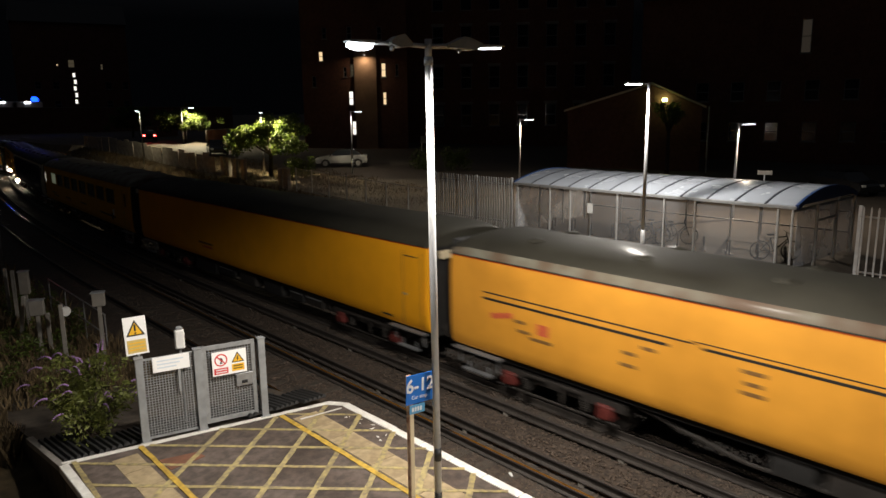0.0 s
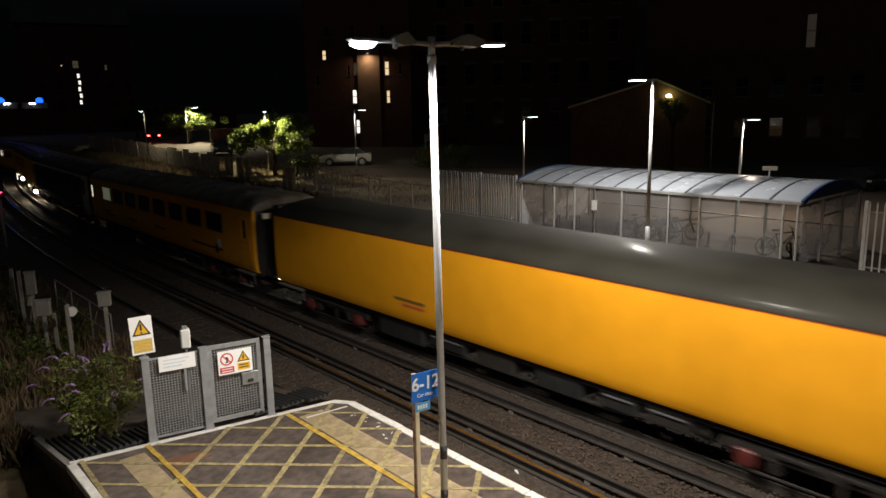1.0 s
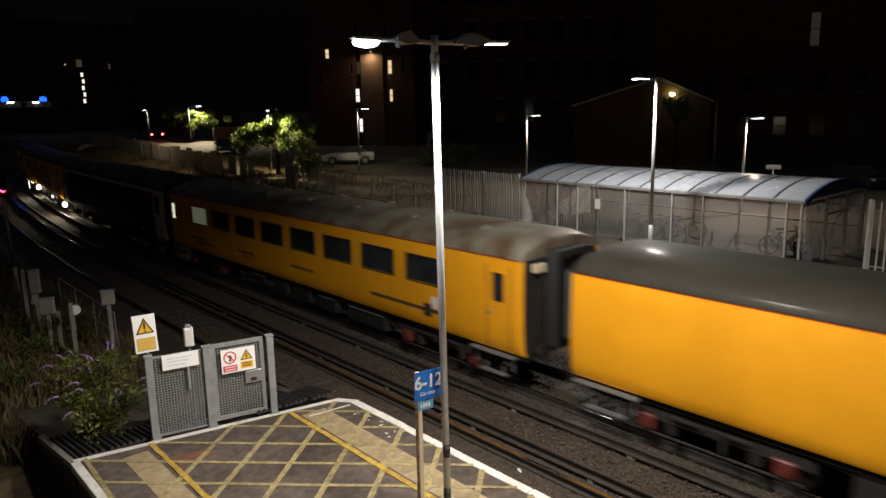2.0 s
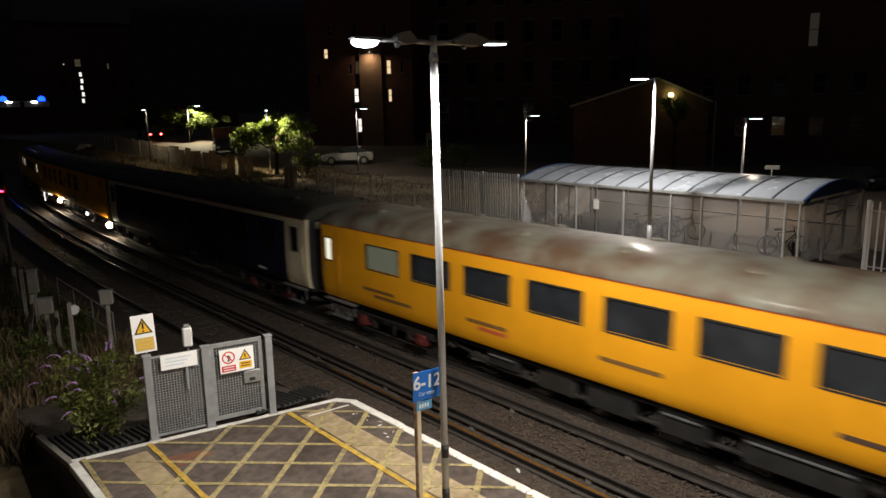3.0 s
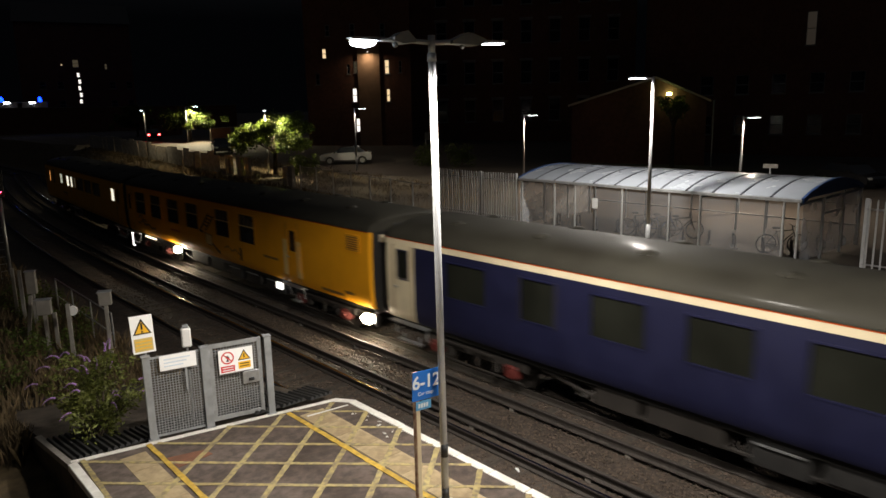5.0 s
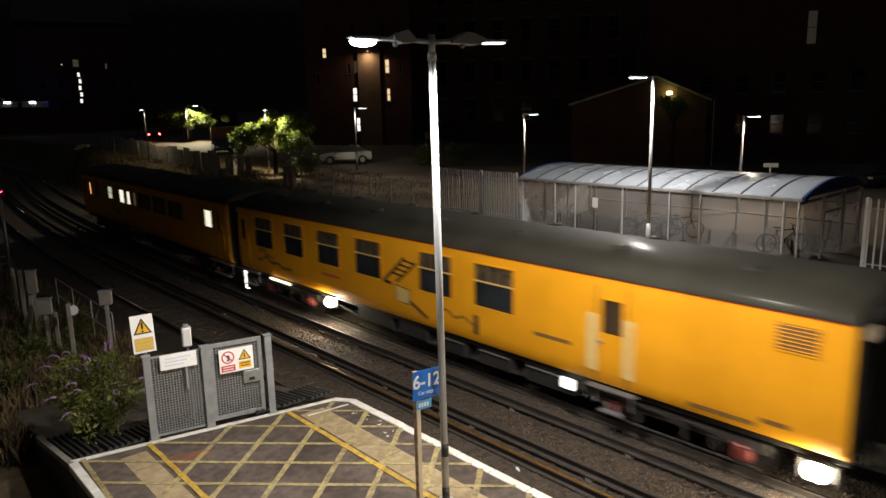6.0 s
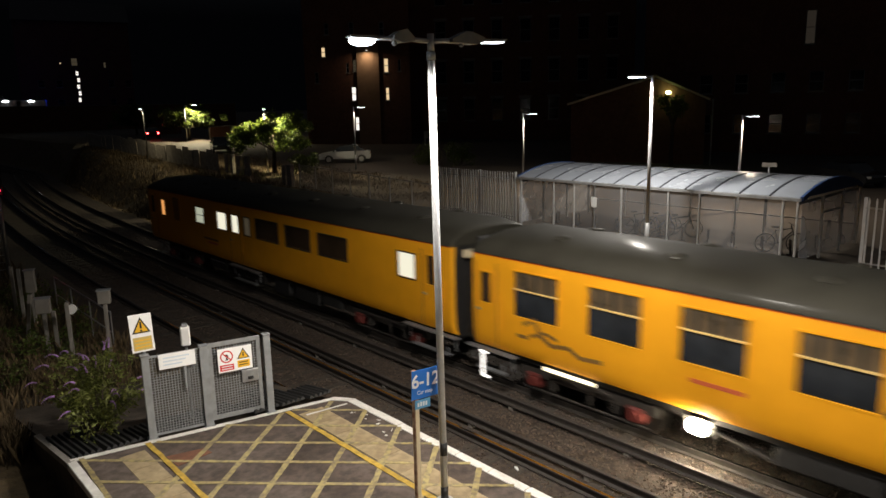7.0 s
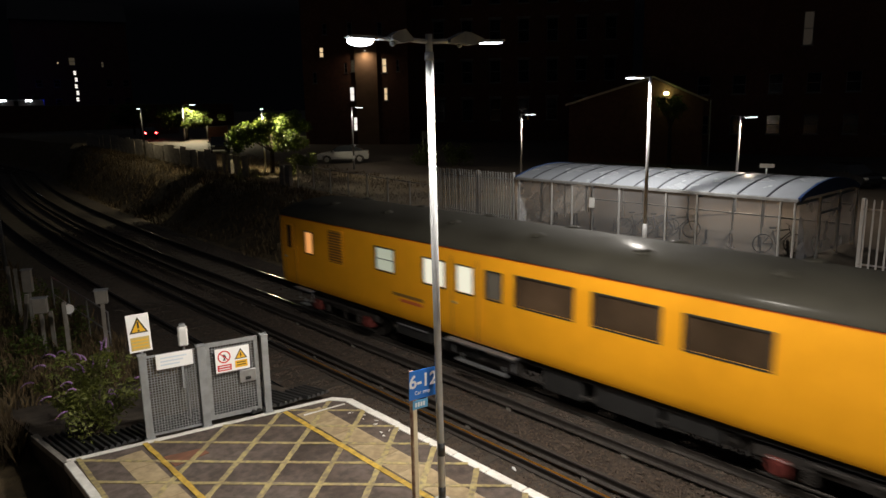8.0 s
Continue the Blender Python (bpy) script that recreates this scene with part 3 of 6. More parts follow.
# ---- street and car park lamps on the far side ----
def car_park_lamp(x, y, z0, h, arm, heading, lit, power, col):
    la = thing("car_park_lamp", pose(x, y, z0, 0, 0, heading), "slim galvanised lamp post with a short lit head", "lamp post", "car park lamps")
    part("column", tubes(((0, 0, 0), (0, 0, h), 0.07, 0.045), n=12), COLUMN, la, smooth=True)
    part("base_sleeve", tubes(((0, 0, 0), (0, 0, 1.1), 0.078), n=12), COLUMN, la, smooth=True)
    part("arm", tubes(((0, 0, h - 0.05), (arm * 0.4, 0, h - 0.02), 0.025), n=8), GALV, la)
    bm = bmesh.new()
    prism(bm, [(arm * 0.3, h - 0.06), (arm * 0.3, h + 0.01), (arm * 0.9, h + 0.03), (arm, h), (arm, h - 0.03)], "y", -0.12, 0.12)
    head = part("lamp_head", bm, GREY, la)
    part("led_panel", boxes((arm * 0.35, arm * 0.97, -0.1, 0.1, h - 0.075, h - 0.055)), lit, head, "glowing white led panel")
    c, s = math.cos(radians(heading)), math.sin(radians(heading))
    bulb("car_park_light", (x + c * arm * 0.6, y + s * arm * 0.6, z0 + h - 0.16), power, 0.1, col, 160)


car_park_lamp(9.0, 13.4, GROUND_Z, 6.1, 0.85, 150, LAMP_WHITE, 2150, WARM)
car_park_lamp(20, 29.0, 1.3, 4.65, 0.9, -25, LAMP_EDGE, 1200, CAR_PARK)
car_park_lamp(20, 15.5, 1.3, 4.45, 0.9, -25, LAMP_EDGE, 1300, CAR_PARK)
car_park_lamp(18.8, 45.0, 1.88, 4.7, 0.9, -25, LAMP_EDGE, 240, CAR_PARK)


# ---- the train ----
LEN = 20.12
SIDE = ((0.99, 1.30), (1.08, 1.355), (1.3, 1.385), (1.7, 1.40), (2.3, 1.40), (2.8, 1.393), (3.12, 1.378), (3.175, 1.372))
END_IN = 0.035


def side_x(z):
    for (z0, x0), (z1, x1) in zip(SIDE, SIDE[1:]):
        if z <= z1:
            return x0 + (x1 - x0) * (z - z0) / (z1 - z0)
    return SIDE[-1][1]


def body_side(sign, holes, bands, base_index=0):
    """One side skin with real openings; bands: (y0, y1, z0, z1, material index)."""
    ys = sorted({0.0, LEN, 0.05, LEN - 0.05} | {h[i] for h in holes for i in (0, 1)} | {b[i] for b in bands for i in (0, 1)})
    zs = sorted({z for z, _ in SIDE} | {h[i] for h in holes for i in (2, 3)} | {b[i] for b in bands for i in (2, 3)})
    bm = bmesh.new()
    vert = {}

    def v(y, z):
        if (y, z) not in vert:
            inset = END_IN if y in (0.0, LEN) else 0.0
            vert[y, z] = bm.verts.new((sign * (side_x(z) - inset), y, z))
        return vert[y, z]
    for y0, y1 in zip(ys, ys[1:]):
        for z0, z1 in zip(zs, zs[1:]):
            ym, zm = (y0 + y1) / 2, (z0 + z1) / 2
            if any(h[0] < ym < h[1] and h[2] < zm < h[3] for h in holes):
                continue
            f = bm.faces.new((v(y0, z0), v(y1, z0), v(y1, z1), v(y0, z1)))
            f.material_index = base_index
            f.smooth = True
            for b in bands:
                if b[0] < ym < b[1] and b[2] < zm < b[3]:
                    f.material_index = b[4]
    bmesh.ops.recalc_face_normals(bm, faces=bm.faces[:])
    f0 = bm.faces[0]
    if f0.normal.x * sign < 0:
        bmesh.ops.reverse_faces(bm, faces=bm.faces[:])
    r = bmesh.ops.extrude_face_region(bm, geom=bm.faces[:])
    for g in r["geom"]:
        if isinstance(g, bmesh.types.BMVert):
            g.co.x -= sign * 0.07
    bmesh.ops.recalc_face_normals(bm, faces=bm.faces[:])
    bm.normal_update()
    for f in bm.faces:
        f.smooth = True
    for e in bm.edges:
        e.smooth = e.calc_face_angle(0.0) < 0.5
    return bm


EAVE, ROOF_RISE = 3.16, 0.50


def roof_mesh(pale_eaves):
    bm = bmesh.new()
    arc = []
    for i in range(17):
        a = math.pi * i / 16
        c, s = math.cos(a), math.sin(a)
        arc.append((1.378 * math.copysign(abs(c) ** 0.85, c), EAVE + ROOF_RISE * abs(s) ** 0.95))
    ys = [0.0, 0.12, 0.5] + [0.5 + i * (LEN - 1.0) / 10 for i in range(1, 10)] + [LEN - 0.5, LEN - 0.12, LEN]
    rows = []
    for y in ys:
        d = min(y, LEN - y)
        drop = 0.16 * max(0.0, 1 - d / 0.5) ** 2
        rows.append([bm.verts.new((x, y, z - drop * (z - EAVE) / ROOF_RISE)) for x, z in arc])
    for r0, r1 in zip(rows, rows[1:]):
        for i in range(16):
            f = bm.faces.new((r0[i], r0[i + 1], r1[i + 1], r1[i]))
            f.smooth = True
            f.material_index = 1 if pale_eaves and i in (0, 1, 14, 15) else 0
    bm.faces.new(rows[0])
    bm.faces.new(rows[-1][::-1])
    bmesh.ops.recalc_face_normals(bm, faces=bm.faces[:])
    return bm


def roof_vent():
    bm = bmesh.new()
    bmesh.ops.create_uvsphere(bm, u_segments=12, v_segments=8, radius=0.19)
    for v in bm.verts:
        v.co.z = max(v.co.z, -0.02) * 0.45
    tube(bm, (0, 0, -0.06), (0, 0, 0.02), 0.12, n=12)
    return bm


def ring(y0, y1, z0, z1, w, x0, x1):
    """A window frame: four bars joined."""
    return boxes((x0, x1, y0 - w, y1 + w, z0 - w, z0), (x0, x1, y0 - w, y1 + w, z1, z1 + w), (x0, x1, y0 - w, y0, z0, z1), (x0, x1, y1, y1 + w, z0, z1))


def bogie(parent, y):
    f = boxes((-1.12, -0.98, y - 1.75, y + 1.75, 0.52, 0.74), (0.98, 1.12, y - 1.75, y + 1.75, 0.52, 0.74), (-1.0, 1.0, y - 0.25, y + 0.25, 0.5, 0.8),
              (-1.1, 1.1, y - 1.75, y - 1.62, 0.5, 0.65), (-1.1, 1.1, y + 1.62, y + 1.75, 0.5, 0.65), bevel=0.02)
    b = part("bogie", f, UNDER, parent, "grimy bogie with springs and axle boxes")
    for dy in (-1.3, 1.3):
        bm = boxes((-1.2, -0.95, y + dy - 0.17, y + dy + 0.17, 0.32, 0.62), bevel=0.03)
        tube(bm, (-1.26, y + dy, 0.46), (-1.19, y + dy, 0.46), 0.11, n=12)
        part("axle_box", bm, RED, b, "red painted axle box")
        bm = bmesh.new()
        for k in range(5):
            tube(bm, (-1.09, y + dy * 0.62, 0.36 + k * 0.05), (-1.09, y + dy * 0.62, 0.39 + k * 0.05), 0.11, n=10)
        part("coil_spring", bm, UNDER, b)
    part("tie_bar", tubes(((-1.15, y - 1.6, 0.27), (-1.15, y + 1.6, 0.27), 0.03), n=6), UNDER, b)
    part("guard_bracket", boxes((-1.24, -1.20, y - 0.75, y - 0.1, 0.70, 0.76), (-1.24, -1.20, y + 0.15, y + 0.8, 0.70, 0.76), (-1.23, -1.20, y - 0.3, y - 0.22, 0.36, 0.7), bevel=0.01), UNDER, b)
    return b


WHEELSETS = []
WHEEL_MESH = []


def wheelset(parent, y):
    if not WHEEL_MESH:
        bm = bmesh.new()
        for s in (-1, 1):
            tube(bm, (s * 0.68, 0, 0), (s * 0.80, 0, 0), 0.457, n=24)
            tube(bm, (s * 0.655, 0, 0), (s * 0.685, 0, 0), 0.485, n=24)
            tube(bm, (s * 0.79, 0, 0), (s * 0.83, 0, 0), 0.16, n=14)
            for k in range(4):
                a = math.pi / 2 * k
                tube(bm, (s * 0.80, 0.28 * math.cos(a), 0.28 * math.sin(a)), (s * 0.812, 0.28 * math.cos(a), 0.28 * math.sin(a)), 0.05, n=8)
        tube(bm, (-0.95, 0, 0), (0.95, 0, 0), 0.075, n=12)
        o = part("wheelset", bm, UNDER, parent)
        WHEEL_MESH.append(o)
    else:
        o = same("wheelset", WHEEL_MESH[0], parent)
    o.matrix_basis = pose(0, y, 0.457)
    WHEELSETS.append((o, y))


def buffers(parent):
    for y, s in ((0, -1), (LEN, 1)):
        for x in (-0.87, 0.87):
            part("buffer", tubes(((x, y, 1.06), (x, y + s * 0.22, 1.06), 0.08), ((x, y + s * 0.22, 1.06), (x, y + s * 0.26, 1.06), 0.21), n=14), UNDER, parent)
    return parent


def gangway(parent, y, s):
    bm = bmesh.new()
    rings = []
    for k in range(9):
        w = 0.03 if k % 2 else 0.0
        o = [(-0.55 + w, 1.1), (-0.55 + w, 3.32 - w), (0.55 - w, 3.32 - w), (0.55 - w, 1.1), (0.40, 1.1), (0.40, 3.15), (-0.40, 3.15), (-0.40, 1.1)]
        rings.append([bm.verts.new((px, y + s * (0.01 + k * 0.042), pz)) for px, pz in o])
    for r0, r1 in zip(rings, rings[1:]):
        for i in range(8):
            bm.faces.new((r0[i], r0[(i + 1) % 8], r1[(i + 1) % 8], r1[i]))
    bm.faces.new(rings[0])
    bm.faces.new(rings[-1][::-1])
    bmesh.ops.recalc_face_normals(bm, faces=bm.faces[:])
    g = part("gangway", bm, RUBBER, parent, "black folded gangway bellows")
    part("gangway_door", boxes((-0.4, 0.4, y + s * 0.0, y + s * 0.03, 1.1, 3.15)), GREY, g)
    part("jumper_box", boxes((-1.05, -0.7, min(y, y + s * 0.12), max(y, y + s * 0.12), 2.86, 3.06), bevel=0.02), CREAM, parent, "cream jumper cable box on the coach end")
    part("end_pipe", tubes(((-0.75, y + s * 0.06, 1.1), (-0.75, y + s * 0.06, 2.8), 0.03), ((-0.95, y + s * 0.06, 1.1), (-0.95, y + s * 0.06, 2.5), 0.025), n=8), UNDER, parent)


def coach(index, label, paint, roof_mat, windows, bands=(), mats=(), stripes=True, under="boxes", vents=True, steps=((0.2, 1.6), (18.5, 20.0))):
    lead = (-8.07, 12.82, 34.28, 55.19, 76.0, 96.78)[index]
    c = thing("coach", pose(0, lead, 0), label, "railway coach", "coaches of the train")
    holes = [w[:4] for w in windows]
    near = part("body_side", body_side(-1, holes, bands), [paint, *mats], c)
    part("body_side", body_side(1, (), (), 0), [paint], c)
    for y, s in ((0.03, -1), (LEN - 0.03, 1)):
        bm = bmesh.new()
        prism(bm, [(-side_x(z) + 0.04, z) for z, _ in SIDE] + [(side_x(z) - 0.04, z) for z, _ in reversed(SIDE)], "y", y, y - s * 0.05)
        part("end_wall", bm, BLACK if index not in (5,) or s < 0 else paint, c)
    roof = part("roof", roof_mesh(index == 0), [roof_mat, ROOF_RUST], c, "weathered grey curved roof")
    if stripes:
        part("cantrail_stripe", boxes((-1.386, -1.366, 0.04, LEN - 0.04, 3.145, 3.172)), ORANGE_LINE, near, "thin orange stripe under the roof")
    part("gutter", boxes((-1.402, -1.35, 0.05, LEN - 0.05, 3.174, 3.192)), roof_mat, roof)
    # floor and partition are coloured black to stand in for the unlit inside
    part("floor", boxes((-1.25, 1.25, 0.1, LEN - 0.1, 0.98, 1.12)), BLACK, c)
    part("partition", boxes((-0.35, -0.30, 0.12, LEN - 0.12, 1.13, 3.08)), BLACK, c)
    if vents:
        bm = roof_vent()
        f = None
        for i in range(7):
            for x in (-0.62, 0.62):
                m = pose(x, 1.9 + i * 2.7, 3.60)
                if f is None:
                    f = part("roof_vent", bm, roof_mat, roof)
                    f.matrix_basis = m
                else:
                    same("roof_vent", f, roof, m)
    for w in windows:
        y0, y1, z0, z1, kind = w[:5]
        x = -side_x((z0 + z1) / 2)
        win = part("window", ring(y0, y1, z0, z1, 0.035, x - 0.012, x + 0.05), paint if kind in ("vent", "door") or index == 3 else RUBBER, near)
        if kind in ("dark", "vent", "door"):
            zp = z0 + (z1 - z0) * 0.6 if kind == "vent" else z1
            part("pane", boxes((x + 0.025, x + 0.035, y0, y1, z0, zp)), BLIND_GLASS if index == 3 else COACH_GREY_GLASS if kind == "vent" or index == 2 else BROWN_GLASS, win, "dark opaque pane")
            if kind == "vent":
                part("vent_pane", boxes((x + 0.025, x + 0.035, y0, y1, zp, z1)), VENT_GLASS, win, "brown sliding vent pane")
        else:
            lit = {"lit": COACH_LIGHT, "soft": COACH_LIGHT_SOFT, "dim": COACH_LIGHT_DIM, "amber": COACH_AMBER, "haze": COACH_HAZE}[kind]
            part("lit_pane", boxes((x + 0.025, x + 0.035, y0, y1, z0, z1)), lit, win, "frosted pane glowing from the lit compartment")
            if kind == "soft":
                part("glazing_bar", boxes((x + 0.012, x + 0.024, y0, y1, (z0 + z1) / 2 - 0.012, (z0 + z1) / 2 + 0.012)), GREY, win)
        if kind == "vent":
            zt = z0 + (z1 - z0) * 0.6
            part("transom", boxes((x - 0.02, x + 0.03, y0, y1, zt - 0.014, zt + 0.014)), HANDRAIL_PAINT, win)
            for k in range(1, 4):
                yk = y0 + (y1 - y0) * k / 4
                part("vent_bar", boxes((x - 0.005, x + 0.024, yk - 0.035, yk + 0.035, zt + 0.016, z1)), RUBBER, win)
    # underframe; the solebar's black also holds the shade below the body
    part("solebar", boxes((-1.16, -1.08, 0.05, LEN - 0.05, 0.82, 0.985), (1.12, 1.22, 0.05, LEN - 0.05, 0.82, 0.985), (-1.2, 1.2, 0.05, 0.2, 0.85, 0.985), (-1.2, 1.2, LEN - 0.2, LEN - 0.05, 0.85, 0.985)), BLACK, c)
    part("truss", tubes(((-1.05, 4.8, 0.8), (-1.05, 7.0, 0.42), 0.04), ((-1.05, 7.0, 0.42), (-1.05, 13.0, 0.42), 0.04), ((-1.05, 13.0, 0.42), (-1.05, 15.3, 0.8), 0.04), n=6), UNDER, c)
    rng = random.Random(index * 7 + 1)
    y = 5.3
    while y < 14.4:
        ln = rng.uniform(0.7, 1.9)
        if y + ln > 14.8:
            break
        part("equipment_box", boxes((-1.15, -0.3, y, y + ln, rng.uniform(0.32, 0.5), 0.84), bevel=0.03), rng.choice([UNDER, BLACK, BLACK]), c, "dark underframe equipment box")
        # pale strips added at random in place of underframe highlights
        if rng.random() < 0.5:
            part("highlight_strip", boxes((-1.20, -1.165, y + 0.1, y + ln - 0.1, 0.74, 0.77)), GALV, c, "pale strip in place of a highlight under the coach")
        y += ln + rng.uniform(0.15, 0.7)
    part("brake_cylinder", tubes(((-0.9, 5.0, 0.62), (-0.9, 5.25, 0.62), 0.18), n=14), UNDER, c)
    for yb in (3.0, LEN - 3.0):
        bogie(c, yb)
        for dy in (-1.3, 1.3):
            wheelset(c, yb + dy)
    for y0, y1 in steps:
        part("footstep", boxes((-1.44, -1.27, y0, y1, 0.90, 0.93), (-1.29, -1.27, y0 + 0.1, y0 + 0.15, 0.55, 0.93), (-1.29, -1.27, y1 - 0.15, y1 - 0.1, 0.55, 0.93)), GALV, c, "pale metal footstep below the doors")
        part("footstep", boxes((-1.40, -1.26, y0 + 0.3, y1 - 0.3, 0.42, 0.45), (-1.29, -1.27, y0 + 0.4, y0 + 0.45, 0.42, 0.60), (-1.29, -1.27, y1 - 0.45, y1 - 0.4, 0.42, 0.60)), GALV, c)
    buffers(c)
    gangway(c, 0.0, -1)
    if index != 5:
        gangway(c, LEN, 1)
    return c, near


def marking(parent, name, y0, y1, z0, z1, mat, x=None, tilt=0.0, label=""):
    """A thin lettering bar or panel on the near side of a coach."""
    xs = -side_x((z0 + z1) / 2) if x is None else x
    o = part(name, boxes((-0.005, 0.004, -(y1 - y0) / 2, (y1 - y0) / 2, -(z1 - z0) / 2, (z1 - z0) / 2)), mat, parent, label)
    o.matrix_basis = pose(xs - 0.001, (y0 + y1) / 2, (z0 + z1) / 2, tilt, 0, 0)
    return o


COACHES = []
# first coach: faded orange-yellow with two black lines and grey upper band
bandsA = []
cA, nA = coach(0, "faded orange railway coach with thin black lines", ORANGE, ROOF, [], bandsA)
marking(nA, "black_line", 13.85, 19.0, 2.425, 2.455, SIGN_BLACK)
marking(nA, "black_line", 14.35, 19.0, 2.27, 2.325, SIGN_BLACK)
marking(nA, "black_line", 1.0, 13.7, 2.36, 2.41, SIGN_BLACK)
marking(nA, "black_line", 1.0, 13.9, 2.47, 2.49, SIGN_BLACK)
marking(nA, "red_emblem", 18.1, 18.75, 1.93, 2.05, RED_MARK, tilt=-12)
marking(nA, "red_emblem", 17.1, 17.4, 1.78, 2.02, RED_MARK)
for a, b, z in ((17.75, 18.05, 1.92), (17.6, 17.95, 1.72), (17.0, 17.6, 1.62), (15.0, 15.3, 1.9), (15.0, 15.35, 1.66), (12.6, 13.0, 2.15), (12.65, 12.95, 1.95), (12.6, 13.0, 1.78), (14.6, 14.9, 2.08), (9.0, 9.9, 1.7)):
    marking(nA, "lettering_bar", a, b, z, z + 0.07, BROWN_MARK)
# second coach: plain yellow, no windows
cB, nB = coach(1, "plain windowless bright yellow railway coach", YELLOW, ROOF, [], vents=False)
marking(nB, "lettering_bar", 12.5, 13.75, 1.56, 1.64, BROWN_MARK)
marking(nB, "red_lettering_bar", 12.5, 13.4, 1.42, 1.5, RED_MARK)
marking(nB, "lettering_bar", 1.5, 1.95, 1.13, 1.18, UNDER)
marking(nB, "lettering_bar", 0.45, 0.95, 2.86, 2.89, UNDER)
# third coach: yellow with wide dark windows, pale stained roof
winC = [(2.55 + 1.975 * k, 3.95 + 1.975 * k, 2.15, 2.80, "haze" if k == 7 else "dark") for k in range(8)] + [(0.5, 0.86, 2.15, 2.82, "door"), (19.55, 19.88, 2.12, 2.76, "lit")]
cC, nC = coach(2, "yellow railway coach with a row of wide dark windows", YELLOW, ROOF_RUST, winC)
for a, b, z, mt in ((16.6, 18.0, 1.52, BROWN_MARK), (15.9, 17.5, 1.36, BROWN_MARK), (12.5, 13.8, 1.5, BROWN_MARK), (12.5, 13.4, 1.36, RED_MARK), (2.6, 5.6, 1.42, RUST), (8.6, 10.0, 1.52, BROWN_MARK)):
    marking(nC, "lettering_bar", a, b, z, z + 0.09, mt)
marking(nC, "white_disc", 2.75, 3.0, 1.55, 1.85, WHITE)
marking(nC, "dark_panel", 3.0, 3.3, 1.3, 1.65, UNDER)
# fourth coach: navy with cream band and cream door ends
bandsD = [(0.0, LEN, 3.0, 3.175, 1), (0.0, 1.3, 0.99, 3.0, 1), (18.95, LEN, 0.99, 3.0, 1)]
winD = [(0.52, 0.95, 2.12, 2.85, "door"), (19.2, 19.6, 2.12, 2.85, "door"), (14.4, 15.3, 1.9, 2.82, "dark")] + [(2.0 + k * 2.05, 3.2 + k * 2.05, 1.95, 2.8, "dark") for k in range(6)] + [(16.4, 17.7, 1.95, 2.8, "dark")]
cD, nD = coach(3, "navy blue railway coach with cream door ends and cream band", NAVY, ROOF, winD, bandsD, [CREAM])
marking(nD, "cream_strip", 14.33, 14.37, 1.85, 2.86, UNDER)
marking(nD, "cream_strip", 15.33, 15.37, 1.85, 2.86, UNDER)
marking(nD, "white_lettering_bar", 2.8, 3.4, 1.16, 1.24, WHITE)
# fifth coach: yellow with vented windows, floodlights underneath
winE = [(a, a + 1.2, 1.92, 2.92, "vent") for a in (17.58, 15.62, 13.62, 11.62, 8.8, 6.8)] + [(19.5, 19.82, 2.05, 2.76, "door"), (4.0, 4.45, 2.06, 2.74, "door")]
cE, nE = coach(4, "yellow railway coach with vented windows and underfloor floodlights", YELLOW, ROOF, winE, steps=((3.7, 4.8), (18.8, 20.3)))
# sixth coach: driving trailer with lit windows
winF = [(19.4, 19.72, 2.16, 2.9, "door"), (18.2, 18.62, 2.14, 2.79, "amber"), (14.22, 15.0, 2.2, 2.8, "soft"), (12.25, 13.03, 2.16, 2.79, "lit"), (11.28, 11.82, 2.16, 2.79, "lit"),
        (10.38, 10.84, 2.17, 2.79, "dim"), (8.42, 9.93, 2.17, 2.82, "dark"), (6.45, 7.9, 2.17, 2.82, "dark"), (4.44, 5.95, 2.17, 2.8, "dark"), (1.4, 2.08, 2.16, 2.8, "lit"), (0.62, 0.92, 2.12, 2.86, "door")]
cF, nF = coach(5, "yellow driving trailer coach with lit end compartments", YELLOW, ROOF, winF, steps=((-0.1, 1.9), (9.98, 12.2), (18.4, 19.4)))
COACHES = [cA, cB, cC, cD, cE, cF]


def door_seams(parent, y0, y1, paint):
    """A slam door: its two shut lines, a grab rail and a handle, 3 mm proud of the side."""
    d = part("door", boxes((-1.405, -1.398, y0, y0 + 0.025, 1.05, 3.0), (-1.405, -1.398, y1 - 0.025, y1, 1.05, 3.0)), BROWN_MARK, parent, "side door with dark shut lines")
    part("grab_rail", tubes(((-1.43, y0 - 0.09, 1.45), (-1.43, y0 - 0.09, 2.3), 0.014), n=6), paint, d)
    part("door_handle", boxes((-1.43, -1.40, y1 - 0.16, y1 - 0.06, 1.85, 1.90)), GALV, d)


for par, doors, pt in ((nC, ((0.3, 1.05), (19.25, 19.98)), YELLOW), (nD, ((0.3, 1.12), (19.02, 19.8)), CREAM), (nE, ((3.85, 4.6), (19.3, 20.0)), YELLOW),
                       (nF, ((0.42, 1.12), (11.1, 12.0), (19.2, 19.9)), YELLOW), (nB, ((0.25, 1.0),), YELLOW)):
    for y0, y1 in doors:
        door_seams(par, y0, y1, pt)


